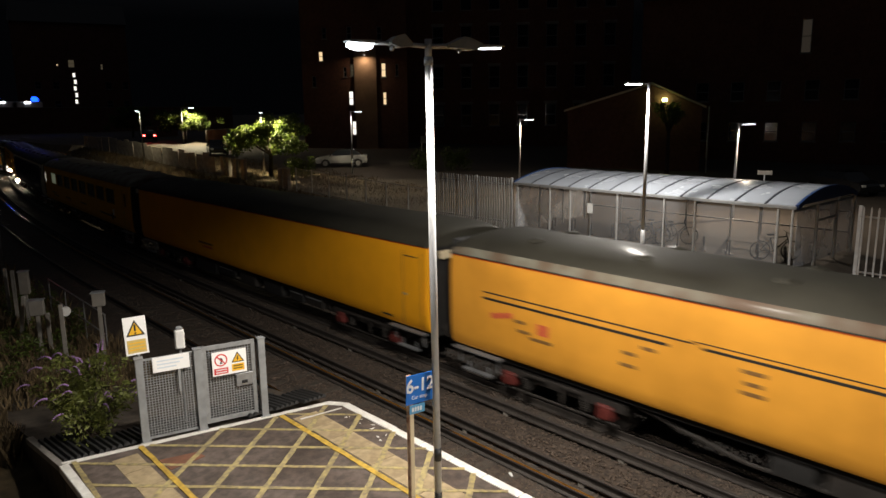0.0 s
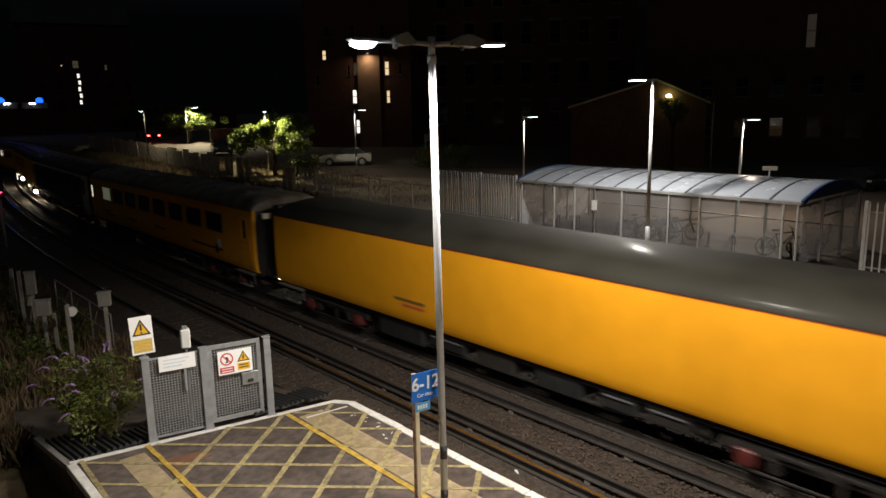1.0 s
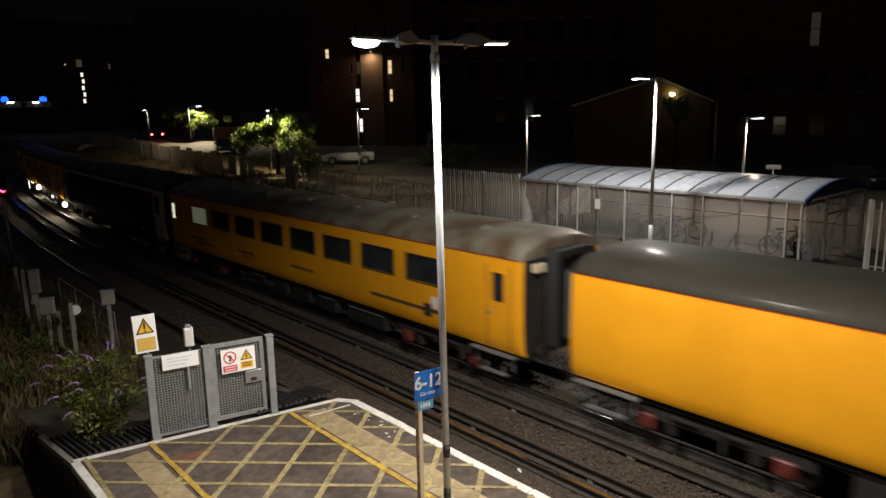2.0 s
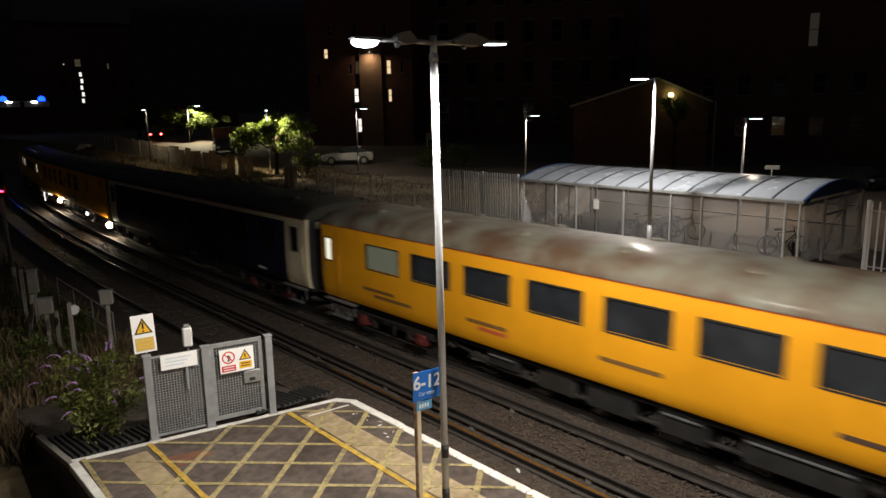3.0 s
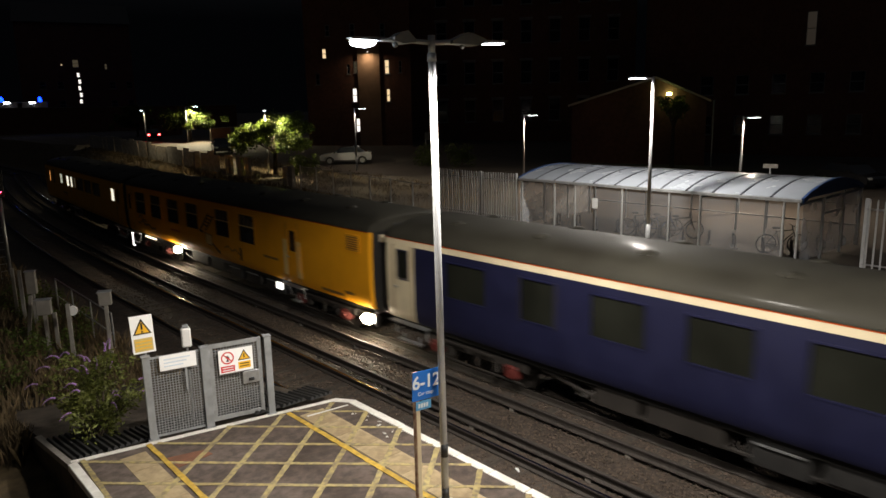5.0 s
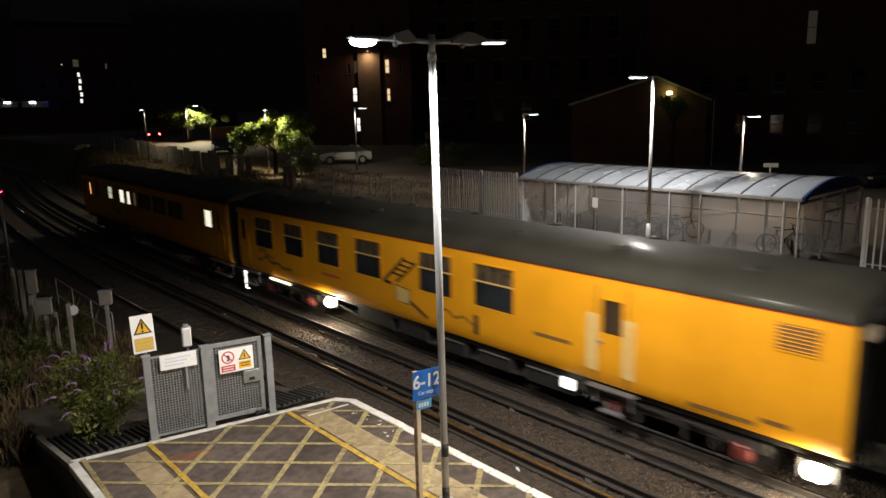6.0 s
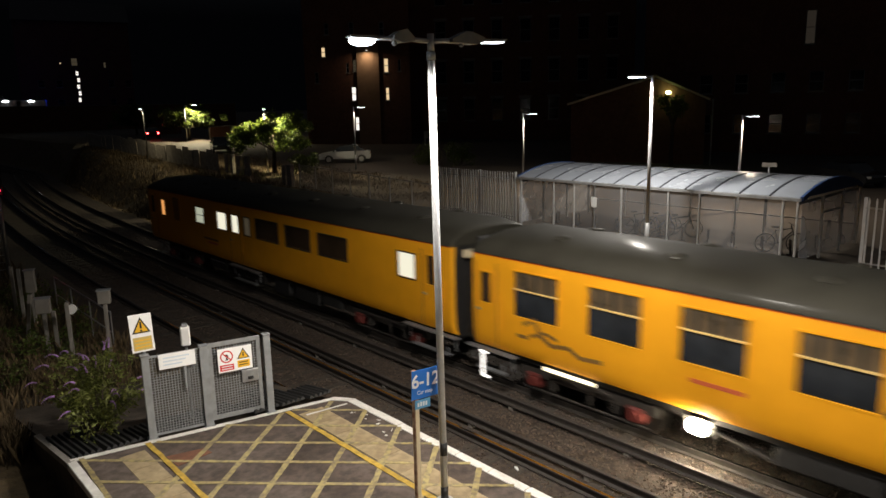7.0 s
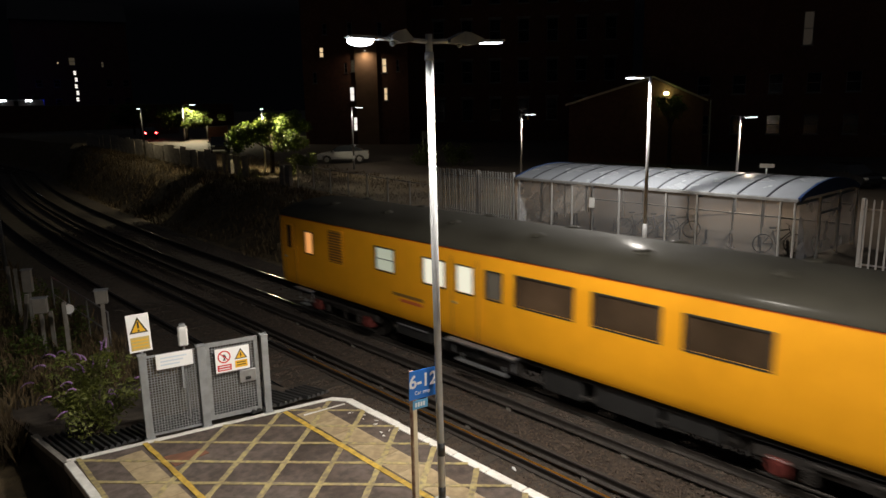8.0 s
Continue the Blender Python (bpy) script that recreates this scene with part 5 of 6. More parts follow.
def trackside_rail():
    r = thing("handrail", pose(0, 0, -0.35), "thin grey tubular handrail beside the track", "handrail")
    for y in (20.5, 22.5, 24.5, 26.5):
        part("post", tubes(((-6.75, y, 0), (-6.75, y, 1.35), 0.022), n=8), GALV, r)
    for z in (0.75, 1.35):
        part("rail", tubes(((-6.75, 20.5, z), (-6.75, 26.5, z), 0.02), n=8), GALV, r)


trackside_rail()


def signal():
    s = thing("railway_signal", pose(-6.95, 33, -0.35), "slim grey signal post showing a red light", "railway signal")
    part("post", tubes(((0, 0, 0), (0, 0, 4.4), 0.075), n=12), GALV, s, smooth=True)
    hd = part("signal_head", boxes((-0.19, 0.19, -0.12, 0.1, 3.65, 4.75), bevel=0.03), BLACK, s)
    for k, z in enumerate((4.02, 4.3, 4.55)):
        part("hood", tubes(((0, -0.12, z), (0, -0.3, z - 0.02), 0.11, 0.10), n=14), BLACK, hd)
    part("lens", tubes(((0, -0.121, 3.95), (0, -0.15, 3.95), 0.10), n=16), SIGNAL_RED, hd, "glowing red signal lens")
    part("ladder", tubes(((-0.3, 0.25, 0), (-0.3, 0.25, 4.0), 0.02), ((0.0, 0.25, 0), (0.0, 0.25, 4.0), 0.02), *[((-0.3, 0.25, 0.3 * k), (0, 0.25, 0.3 * k), 0.012) for k in range(1, 13)], n=6), GALV, s)


signal()

# paper litter between the rails
bm = bmesh.new()
prism(bm, [(-0.09, -0.05), (0.08, -0.06), (0.03, 0.07), (-0.02, 0.05)], "z", 0, 0.012)
lit = link("litter", bm, PALE)
tagged(lit, "scrap of pale paper litter on the ballast", "litter")
lit.matrix_basis = pose(-3.47, 8.15, -0.175, 12, 8, 20)


# ---- cycle shelter ----
SX0, SX1, SY0, SY1 = 10.5, 15.7, 8.9, 20.8
GZ = 1.22


def arc_z(x):
    u = (x - (SX0 + SX1) / 2) / ((SX1 - SX0) / 2)
    return 3.40 + 0.43 * (1 - u * u)


def arc_strip(y0, y1, thick, lift, n=14, x0=SX0, x1=SX1):
    bm = bmesh.new()
    xs = [x0 + (x1 - x0) * i / n for i in range(n + 1)]
    prism(bm, [(x, arc_z(x) + lift) for x in xs] + [(x, arc_z(x) + lift - thick) for x in reversed(xs)], "y", y0, y1)
    return bm


def shelter():
    s = thing("cycle_shelter", pose(0, 0, 0), "long curved-roof cycle shelter with clear walls and blue ends", "cycle shelter")
    n = 12
    pitch = (SY1 - SY0) / n
    for i in range(n):
        part("roof_panel", arc_strip(SY0 + i * pitch + 0.03, SY0 + (i + 1) * pitch - 0.03, 0.012, 0.0), PANEL_ROOF, s, "pale translucent roof sheet")
    for i in range(1, n):
        y = SY0 + i * pitch
        part("roof_rib", arc_strip(y - 0.035, y + 0.035, 0.05, 0.018), RIB, s, "dark roof rib")
    for y in (SY0, SY1):
        part("end_arch", arc_strip(y - 0.05, y + 0.04, 0.16, 0.03), BLUE_STEEL, s, "blue curved end beam")
        bm = bmesh.new()
        xs = [SX0 + 0.06 + (SX1 - SX0 - 0.12) * i / 14 for i in range(15)]
        prism(bm, [(SX0 + 0.06, 3.39), (SX1 - 0.06, 3.39)] + [(x, arc_z(x) - 0.01) for x in reversed(xs)], "y", y - 0.01, y + 0.01)
        part("gable_panel", bm, BLUE_STEEL, s, "blue gable panel")
    for x in (SX0, SX1):
        part("eave_beam", boxes((x - 0.05, x + 0.05, SY0, SY1, 3.28, 3.385), bevel=0.01), GREY, s)
    for y in (20.6, 18.8, 17.75, 15.5, 13.5, 12.3, 9.45, 9.0):
        part("post", boxes((SX0 - 0.032, SX0 + 0.032, y - 0.032, y + 0.032, GZ, 3.28), bevel=0.008), COLUMN, s)
        part("post", boxes((SX1 - 0.032, SX1 + 0.032, y - 0.032, y + 0.032, GZ, 3.28), bevel=0.008), COLUMN, s)
    for y in (20.6, 16.8, 12.3, 9.0):
        part("cross_beam", boxes((SX0, SX1, y - 0.03, y + 0.03, 3.18, 3.27)), GREY, s)
    for y0, y1 in ((18.85, 20.55), (17.8, 18.75), (15.55, 17.7), (13.55, 15.45), (12.35, 13.45), (9.5, 12.25)):
        part("clear_panel", boxes((SX0 + 0.0, SX0 + 0.008, y0, y1, GZ + 0.15, 3.2)), CLEAR, s, "scratched clear wall sheet")
    for y in (SY0, SY1):
        for k in range(3):
            x0 = SX0 + 0.1 + k * 1.7
            part("clear_panel", boxes((x0, x0 + 1.55, y - 0.004, y + 0.004, GZ + 0.15, 3.2)), CLOUDED, s)
            part("end_post", boxes((x0 + 1.58, x0 + 1.66, y - 0.04, y + 0.04, GZ, 3.3)), COLUMN, s)
    part("end_rail", boxes((SX0 + 1.8, SX0 + 3.3, SY0 - 0.04, SY0 - 0.01, 2.72, 2.80)), COLUMN, s)
    for z in (1.9, 2.65):
        part("back_rail", boxes((SX1 - 0.03, SX1 + 0.03, SY0, SY1, z, z + 0.05)), GREY, s)
    nt = link("notice", boxes((-0.005, 0.005, -0.13, 0.13, -0.2, 0.2)), PALE)
    tagged(nt, "small pale notice on a shelter post", "sign")
    nt.matrix_basis = pose(SX0 - 0.06, 16.72, 2.62)
    part("post", boxes((-0.0, 0.05, -0.02, 0.02, -1.4, 0.66)), GALV, nt)


shelter()


def hoop(m):
    h = thing("cycle_hoop", m, "low dark cycle rack hoop inside the shelter", "cycle rack", "cycle racks")
    bm = bmesh.new()
    pts = [(-0.32, 0), (-0.32, 0.36), (-0.22, 0.46), (0.22, 0.46), (0.32, 0.36), (0.32, 0)]
    for a, b in zip(pts, pts[1:]):
        tube(bm, (a[0], 0, a[1]), (b[0], 0, b[1]), 0.03, n=8)
    part("tube", bm, UNDER, h)
    part("base", boxes((-0.4, 0.4, -0.12, 0.12, 0, 0.03)), UNDER, h)
    return h


h0 = hoop(pose(12.4, 9.9, GZ, 0, 0, 25))
for k in range(1, 11):
    copy_thing(h0, pose(12.4 + 0.1 * (k % 2), 9.9 + k * 1.02, GZ, 0, 0, 25 + 4 * (k % 3)))


def bicycle(m, mat):
    b = thing("bicycle", m, "parked bicycle in the shelter, dark frame", "bicycle", "parked bicycles")
    for x in (-0.52, 0.52):
        bm = bmesh.new()
        n = 24
        for i in range(n):
            a, c = 2 * math.pi * i / n, 2 * math.pi * (i + 1) / n
            tube(bm, (x + 0.33 * math.cos(a), 0, 0.345 + 0.33 * math.sin(a)), (x + 0.33 * math.cos(c), 0, 0.345 + 0.33 * math.sin(c)), 0.02, n=6)
        w = part("wheel", bm, RUBBER, b)
        part("spokes", tubes(*[((x, 0, 0.345), (x + 0.31 * math.cos(k * math.pi / 6), 0, 0.345 + 0.31 * math.sin(k * math.pi / 6)), 0.003) for k in range(12)], n=4), GALV, w)
    part("frame", tubes(((-0.52, 0, 0.345), (-0.08, 0, 0.32), 0.014), ((-0.08, 0, 0.32), (-0.22, 0, 0.82), 0.018), ((-0.22, 0, 0.78), (0.33, 0, 0.85), 0.018),
                        ((-0.08, 0, 0.32), (0.36, 0, 0.75), 0.02), ((-0.52, 0, 0.345), (-0.21, 0, 0.75), 0.012), ((0.30, 0, 0.95), (0.52, 0, 0.345), 0.018), n=8), mat, b)
    part("saddle", boxes((-0.34, -0.1, -0.07, 0.07, 0.88, 0.94), bevel=0.02), RUBBER, b)
    part("handlebar", tubes(((0.31, -0.27, 1.0), (0.31, 0.27, 1.0), 0.013), ((0.31, 0, 0.9), (0.31, 0, 1.0), 0.014), n=8), mat, b)
    return b


for (x, y, a, mt) in ((12.3, 15.85, -42, BLACK), (12.5, 15.0, -38, BLUE_STEEL), (12.6, 14.2, -50, BLACK), (12.3, 10.2, -48, BLACK)):
    bicycle(pose(x, y, GZ, 4, 0, a), mt)


# ---- fences along the far side ----
def palisade(y0, y1, top, posts, pitch=0.155, half=0.028):
    f = thing("palisade_fence", pose(10.5, 0, 0), "grey steel palisade fence with pointed pales", "fence", "palisade fences")
    bm = bmesh.new()
    h = top - GZ
    prism(bm, [(-half, 0.06), (half, 0.06), (half, h - 0.08), (0.01, h), (-0.01, h), (-half, h - 0.08)], "x", -0.012, 0.012)
    first = None
    k = 0
    y = y0
    while y < y1:
        m = pose(random.uniform(-0.006, 0.006), y, GZ, 0, random.uniform(-0.4, 0.4), 0)
        if first is None:
            first = part("pale", bm, COLUMN, f)
            first.matrix_basis = m
        else:
            same("pale", first, f, m)
        y += pitch
    for z in (GZ + 0.35, top - 0.32):
        part("rail", boxes((0.014, 0.06, y0, y1, z, z + 0.05)), GALV, f)
    for y in posts:
        part("post", boxes((0.02, 0.11, y - 0.05, y + 0.05, GZ - 0.1, top + 0.02), bevel=0.006), COLUMN, f)


palisade(20.95, 26.1, 3.55, (21.0, 23.2, 26.1))
palisade(-8.0, 7.1, 3.55, (7.1, 4.6, 2.1, -0.4), 0.2, 0.024)


def low_fence():
    f = thing("low_mesh_fence", pose(10.5, 0, 0), "low grey mesh fence with slim posts beside the street", "fence")
    bar = []
    ys = [26.3 + i * 1.85 for i in range(8)]
    for i, y in enumerate(ys):
        z = bank_height(10.5, y)
        part("post", boxes((-0.03, 0.03, y - 0.03, y + 0.03, z - 0.2, z + 1.5), bevel=0.006), COLUMN, f)
    for y, yn in zip(ys, ys[1:]):
        z, zn = bank_height(10.5, y), bank_height(10.5, yn)
        part("rail", tubes(((0, y, z + 1.42), (0, yn, zn + 1.42), 0.02), n=6), GALV, f)
        part("rail", tubes(((0, y, z + 0.12), (0, yn, zn + 0.12), 0.02), n=6), GALV, f)
        for k in range(1, 18):
            m = pose(0, y + (yn - y) * k / 18, z + (zn - z) * k / 18)
            if not bar:
                bar.append(part("bar", boxes((-0.004, 0.004, -0.008, 0.008, 0.12, 1.38)), COLUMN, f))
                bar[0].matrix_basis = m
            else:
                same("bar", bar[0], f, m)


low_fence()


def board_fence():
    """Close-boarded concrete and timber fence further along, and pale board pillars."""
    f = thing("board_fence", pose(10.5, 0, 0), "weathered grey board fence along the street", "fence")
    bm = boxes((-0.03, 0.03, -0.56, 0.56, 0, 1.0), bevel=0.01)
    first = None
    for i in range(28):
        y = 51.5 + i * 1.15
        z = bank_height(10.5, y)
        m = pose(random.uniform(-0.05, 0.05) , y, z - 0.1, random.uniform(-2, 2), random.uniform(-2, 2), 0) @ Matrix.Diagonal((1, 1, random.uniform(1.35, 1.65), 1))
        if first is None:
            first = part("panel", bm, FENCE_BOARD, f)
            first.matrix_basis = m
        else:
            same("panel", first, f, m)
    for y, w, h in ((40.4, 0.55, 1.3), (41.1, 0.4, 1.2), (46.3, 0.5, 1.35), (47.5, 0.5, 1.3), (48.6, 0.35, 1.3), (49.5, 0.45, 1.35)):
        z = bank_height(10.5, y)
        b = link("board_pillar", boxes((-0.12, 0.12, -w / 2, w / 2, -0.15, h), (-0.15, 0.15, -w / 2 - 0.03, w / 2 + 0.03, h, h + 0.06), bevel=0.015), FENCE_BOARD)
        tagged(b, "pale upright concrete pillar in the fence line", "pillar", "fence pillars")
        b.matrix_basis = pose(10.5, y, z)


board_fence()


# ---- cars ----
def car(m, paint, label, tail=None):
    c = thing("car", m, label, "car", "parked cars")
    bm = bmesh.new()
    prof = [(-2.06, 0.32), (-2.15, 0.45), (-2.14, 0.66), (-1.95, 0.80), (-1.1, 0.93), (1.7, 0.99), (2.06, 0.95), (2.12, 0.55), (2.05, 0.32)]
    for wx in (1.35, -1.35):   # wheel arches
        prof += [(wx + 0.40 * math.cos(k * math.pi / 6), 0.32 + 0.36 * math.sin(k * math.pi / 6)) for k in range(7)]
    prism(bm, prof, "y", -0.86, 0.86)
    body = part("body", bm, paint, c)
    bm = bmesh.new()
    vs = prism(bm, [(-1.05, 0.93), (-0.45, 1.36), (0.25, 1.43), (1.05, 1.38), (1.75, 0.985)], "y", -0.80, 0.80)
    for v in vs:
        if v.co.z > 1.1:
            v.co.y *= 0.78
    part("cabin_glass", bm, DARK_GLASS, body, "dark window glass all round the cabin")
    # dark roof on the silver car too: missing light put into its colour
    bm = bmesh.new()
    prism(bm, [(-0.40, 1.385), (0.25, 1.436), (1.0, 1.392), (1.0, 1.42), (0.25, 1.465), (-0.40, 1.41)], "y", -0.64, 0.64)
    part("roof", bm, DARK_CAR, body, "car roof coloured dark for missing light")
    for s in (-1, 1):
        part("sill", boxes((-0.9, 0.9, s * 0.84 - 0.03, s * 0.84 + 0.03, 0.26, 0.36), bevel=0.01), RUBBER, body)
        part("mirror", boxes((-0.85, -0.72, s * 0.92 - 0.08, s * 0.92 + 0.08, 0.95, 1.06), bevel=0.02), paint, body)
        for x in (-1.35, 1.35):
            wh = part("wheel", tubes(((x, s * 0.68, 0.32), (x, s * 0.865, 0.32), 0.32), n=20), RUBBER, c)
            part("rim", tubes(((x, s * 0.86, 0.32), (x, s * 0.875, 0.32), 0.2), n=16), GALV, wh)
    for s in (-1, 1):
        part("headlight", boxes((-2.15, -2.02, s * 0.62 - 0.14, s * 0.62 + 0.14, 0.6, 0.74), bevel=0.02), PALE, body)
        part("tail_light", boxes((2.03, 2.12, s * 0.62 - 0.12, s * 0.62 + 0.12, 0.66, 0.84), bevel=0.02), tail or RED, body)
    return c


car(pose(21.2, 49.9, bank_height(21, 50), 0, 0, -38), SILVER, "silver hatchback parked beside a lamp post")
car(pose(17.6, 66, bank_height(17, 66), 0, 0, 70), DARK_CAR, "dark car parked behind the board fence")
car(pose(20.6, 92.5, bank_height(20, 92), 0, 0, -105), DARK_CAR, "dark car with red tail lights on the street", TAIL_RED)
car(pose(34.5, 15.5, bank_height(34, 15), 0, 0, 60), DARK_CAR, "dark car parked in the unlit car park")


# ---- trees ----
def tree(x, y, h, spread, crown_z, seed, leaves, size, label):
    rng = random.Random(seed)
    t = thing("tree", pose(x, y, bank_height(x, y) - 0.05), label, "tree", "street trees")
    bm = bmesh.new()
    tube(bm, (0, 0, 0), (0.1, 0.05, crown_z * 0.75), 0.19, 0.13, n=10)
    centres = []
    for i in range(13):
        a = i * 2.4 + rng.uniform(-0.4, 0.4)
        out = spread * rng.uniform(0.35, 0.95)
        z = crown_z + (h - crown_z) * rng.uniform(0.0, 0.95) * (1 - 0.45 * out / spread)
        p1 = Vector((math.cos(a) * out * 0.45, math.sin(a) * out * 0.45, crown_z * 0.75 + (z - crown_z * 0.75) * 0.6))
        p2 = Vector((math.cos(a) * out, math.sin(a) * out, z))
        tube(bm, (0.1, 0.05, crown_z * 0.72), p1, 0.07, 0.04, n=6)
        tube(bm, p1, p2, 0.04, 0.012, n=6)
        centres += [(p2, spread * 0.24), (p1 * 0.4 + p2 * 0.6, spread * 0.22)]
        for _ in range(3):
            q = p2 + Vector((rng.gauss(0, 1), rng.gauss(0, 1), rng.gauss(0, 0.7))) * spread * 0.2
            tube(bm, p2, q, 0.012, 0.005, n=4)
            centres.append((q, spread * 0.17))
    part("trunk", bm, BARK, t)
    bm = bmesh.new()
    leaf_cloud(bm, centres, leaves, size, rng, 0.6, 0.2)
    part("crown", bm, LEAF, t, "uneven crown of small green leaves")


tree(12.9, 46.9, 4.35, 2.7, 2.2, 5, 15000, 0.2, "broad leafy street tree lit by a street lamp")
tree(22.2, 84.6, 4.7, 2.7, 1.9, 8, 12000, 0.25, "leafy street tree standing against a street lamp")
tree(24, 108, 5.0, 3.0, 1.8, 9, 4000, 0.34, "small leafy street tree further along the street")
tree(39.3, 30.4, 6.0, 1.4, 4.3, 12, 1500, 0.2, "small tree beside the house lamp")
for k, (x, y, hh, sp) in enumerate(((14.0, 44.5, 1.7, 1.1), (25.5, 44.0, 2.2, 1.5), (27.0, 42.0, 2.0, 1.4))):
    rng = random.Random(70 + k)
    b = thing("bush", pose(x, y, bank_height(x, y)), "dark low bush beside the street", "shrub", "street bushes")
    bm = bmesh.new()
    leaf_cloud(bm, [(Vector((rng.uniform(-sp, sp) * 0.6, rng.uniform(-sp, sp) * 0.6, rng.uniform(0.2, hh * 0.75))), sp * 0.4) for _ in range(12)], 1500, 0.16, rng, 0.6)
    part("leaves", bm, LEAF, b)
    part("stems", tubes(*[((0, 0, 0), (rng.uniform(-sp, sp) * 0.5, rng.uniform(-sp, sp) * 0.5, hh * 0.7), 0.03, 0.01) for _ in range(6)], n=5), BARK, b)


# ---- street lamps near the trees ----
def street_lamp(x, y, h, heading, power, col, arm=1.1, mat=None):
    z0 = bank_height(x, y)
    la = thing("street_lamp", pose(x, y, z0, 0, 0, heading), "slim street lamp post with a lit lantern", "lamp post", "street lamps")
    part("column", tubes(((0, 0, -0.1), (0, 0, h), 0.075, 0.05), n=12), GALV, la, smooth=True)
    part("arm", tubes(((0, 0, h - 0.03), (arm * 0.7, 0, h + 0.05), 0.025), n=8), GALV, la)
    hd = part("lantern", boxes((arm * 0.6, arm * 1.1, -0.14, 0.14, h + 0.0, h + 0.1), bevel=0.03), GREY, la)
    part("lamp_glass", boxes((arm * 0.65, arm * 1.06, -0.11, 0.11, h - 0.03, h - 0.004)), mat or LAMP_EDGE, hd, "glowing lamp glass")
    c, s = math.cos(radians(heading)), math.sin(radians(heading))
    bulb("street_light", (x + c * arm * 0.85, y + s * arm * 0.85, z0 + h - 0.16), power, 0.15, col, 160)


STREET = (1.0, 0.86, 0.55)
street_lamp(12.94, 47.98, 4.55, 242, 3200, STREET, 1.1)
street_lamp(20.95, 82.2, 4.15, -20, 5000, STREET, 1.3, LAMP_WHITE)
street_lamp(9.3, 62.3, 4.38, 100, 220, STREET, 0.5)
mast = thing("street_sign", pose(27.0, 46.0, bank_height(27, 46)), "small pale street sign on twin posts", "sign")
part("plate", boxes((-0.45, 0.45, -0.02, 0.02, 1.9, 2.5)), CONCRETE, mast)
part("post", tubes(((-0.3, 0.04, 0), (-0.3, 0.04, 2.4), 0.035), n=8), GALV, mast)
part("post", tubes(((0.3, 0.04, 0), (0.3, 0.04, 2.4), 0.035), n=8), GALV, mast)


# ---- buildings ----
def facade_building(name, label, cx, cy, face_deg, width, depth, z0, z1, wall, windows, roof=True, surround=None):
    """A building whose front faces face_deg; windows: (u, z, w, h, material or None)."""
    b = thing(name, pose(cx, cy, 0, 0, 0, face_deg), label, "building")
    us = sorted({-width / 2, width / 2} | {round(v, 4) for u, z, w, h, *_ in windows for v in (u - w / 2, u + w / 2)})
    zs = sorted({z0, z1} | {round(v, 4) for u, z, w, h, *_ in windows for v in (z - h / 2, z + h / 2)})
    bm = bmesh.new()
    for u0, u1 in zip(us, us[1:]):
        for a0, a1 in zip(zs, zs[1:]):
            um, am = (u0 + u1) / 2, (a0 + a1) / 2
            if any(abs(um - u) < w / 2 and abs(am - z) < h / 2 for u, z, w, h, *_ in windows):
                continue
            vs = [bm.verts.new(p) for p in ((u0, 0, a0), (u1, 0, a0), (u1, 0, a1), (u0, 0, a1))]
            bm.faces.new(vs)
    bmesh.ops.remove_doubles(bm, verts=bm.verts[:], dist=0.001)
    r = bmesh.ops.extrude_face_region(bm, geom=bm.faces[:])
    for g in r["geom"]:
        if isinstance(g, bmesh.types.BMVert):
            g.co.y += 0.35
    bmesh.ops.recalc_face_normals(bm, faces=bm.faces[:])
    part("front_wall", bm, wall, b)
    part("side_wall", boxes((-width / 2, -width / 2 + 0.35, 0.352, depth, z0, z1)), wall, b)
    part("side_wall", boxes((width / 2 - 0.35, width / 2, 0.352, depth, z0, z1)), wall, b)
    part("back_wall", boxes((-width / 2, width / 2, depth, depth + 0.35, z0, z1)), wall, b)
    if roof:
        bm = bmesh.new()
        prism(bm, [(-0.4, z1), (depth + 0.7, z1), (depth / 2, z1 + depth * 0.35)], "x", -width / 2 - 0.3, width / 2 + 0.3)
        part("roof", bm, SLATE, b)
        part("gutter", boxes((-width / 2, width / 2, -0.45, -0.3, z1 - 0.08, z1 + 0.04)), BLACK, b)
    for u, z, w, h, lit in windows:
        wf = part("window", boxes((u - w / 2, u - w / 2 + 0.06, 0.1, 0.18, z - h / 2, z + h / 2), (u + w / 2 - 0.06, u + w / 2, 0.1, 0.18, z - h / 2, z + h / 2),
                                  (u - w / 2, u + w / 2, 0.1, 0.18, z - h / 2, z - h / 2 + 0.06), (u - w / 2, u + w / 2, 0.1, 0.18, z + h / 2 - 0.06, z + h / 2), (u - w / 2, u + w / 2, 0.1, 0.17, z - 0.03, z + 0.03)), GREY, b)
        part("pane", boxes((u - w / 2 + 0.06, u + w / 2 - 0.06, 0.13, 0.14, z - h / 2 + 0.06, z + h / 2 - 0.06)), lit or DARK_GLASS, wf, "lit window pane" if lit else "")
        part("sill", boxes((u - w / 2 - 0.1, u + w / 2 + 0.1, -0.08, 0.1, z - h / 2 - 0.1, z - h / 2 - 0.002)), surround or CONCRETE, wf)
        if surround:
            part("lintel", boxes((u - w / 2 - 0.15, u + w / 2 + 0.15, -0.05, 0.1, z + h / 2 + 0.002, z + h / 2 + 0.3)), surround, wf)
    return b


def facing(u):
    """Turn of a front that looks back at the bridge from the bearing u."""
    return math.degrees(math.atan2(u[1], u[0])) - 90


# flats with lit stair windows
d0 = (0.577, 0.817)
PXM = 0.0636


def wz(px):
    return 6.44 + (193 - px) * PXM


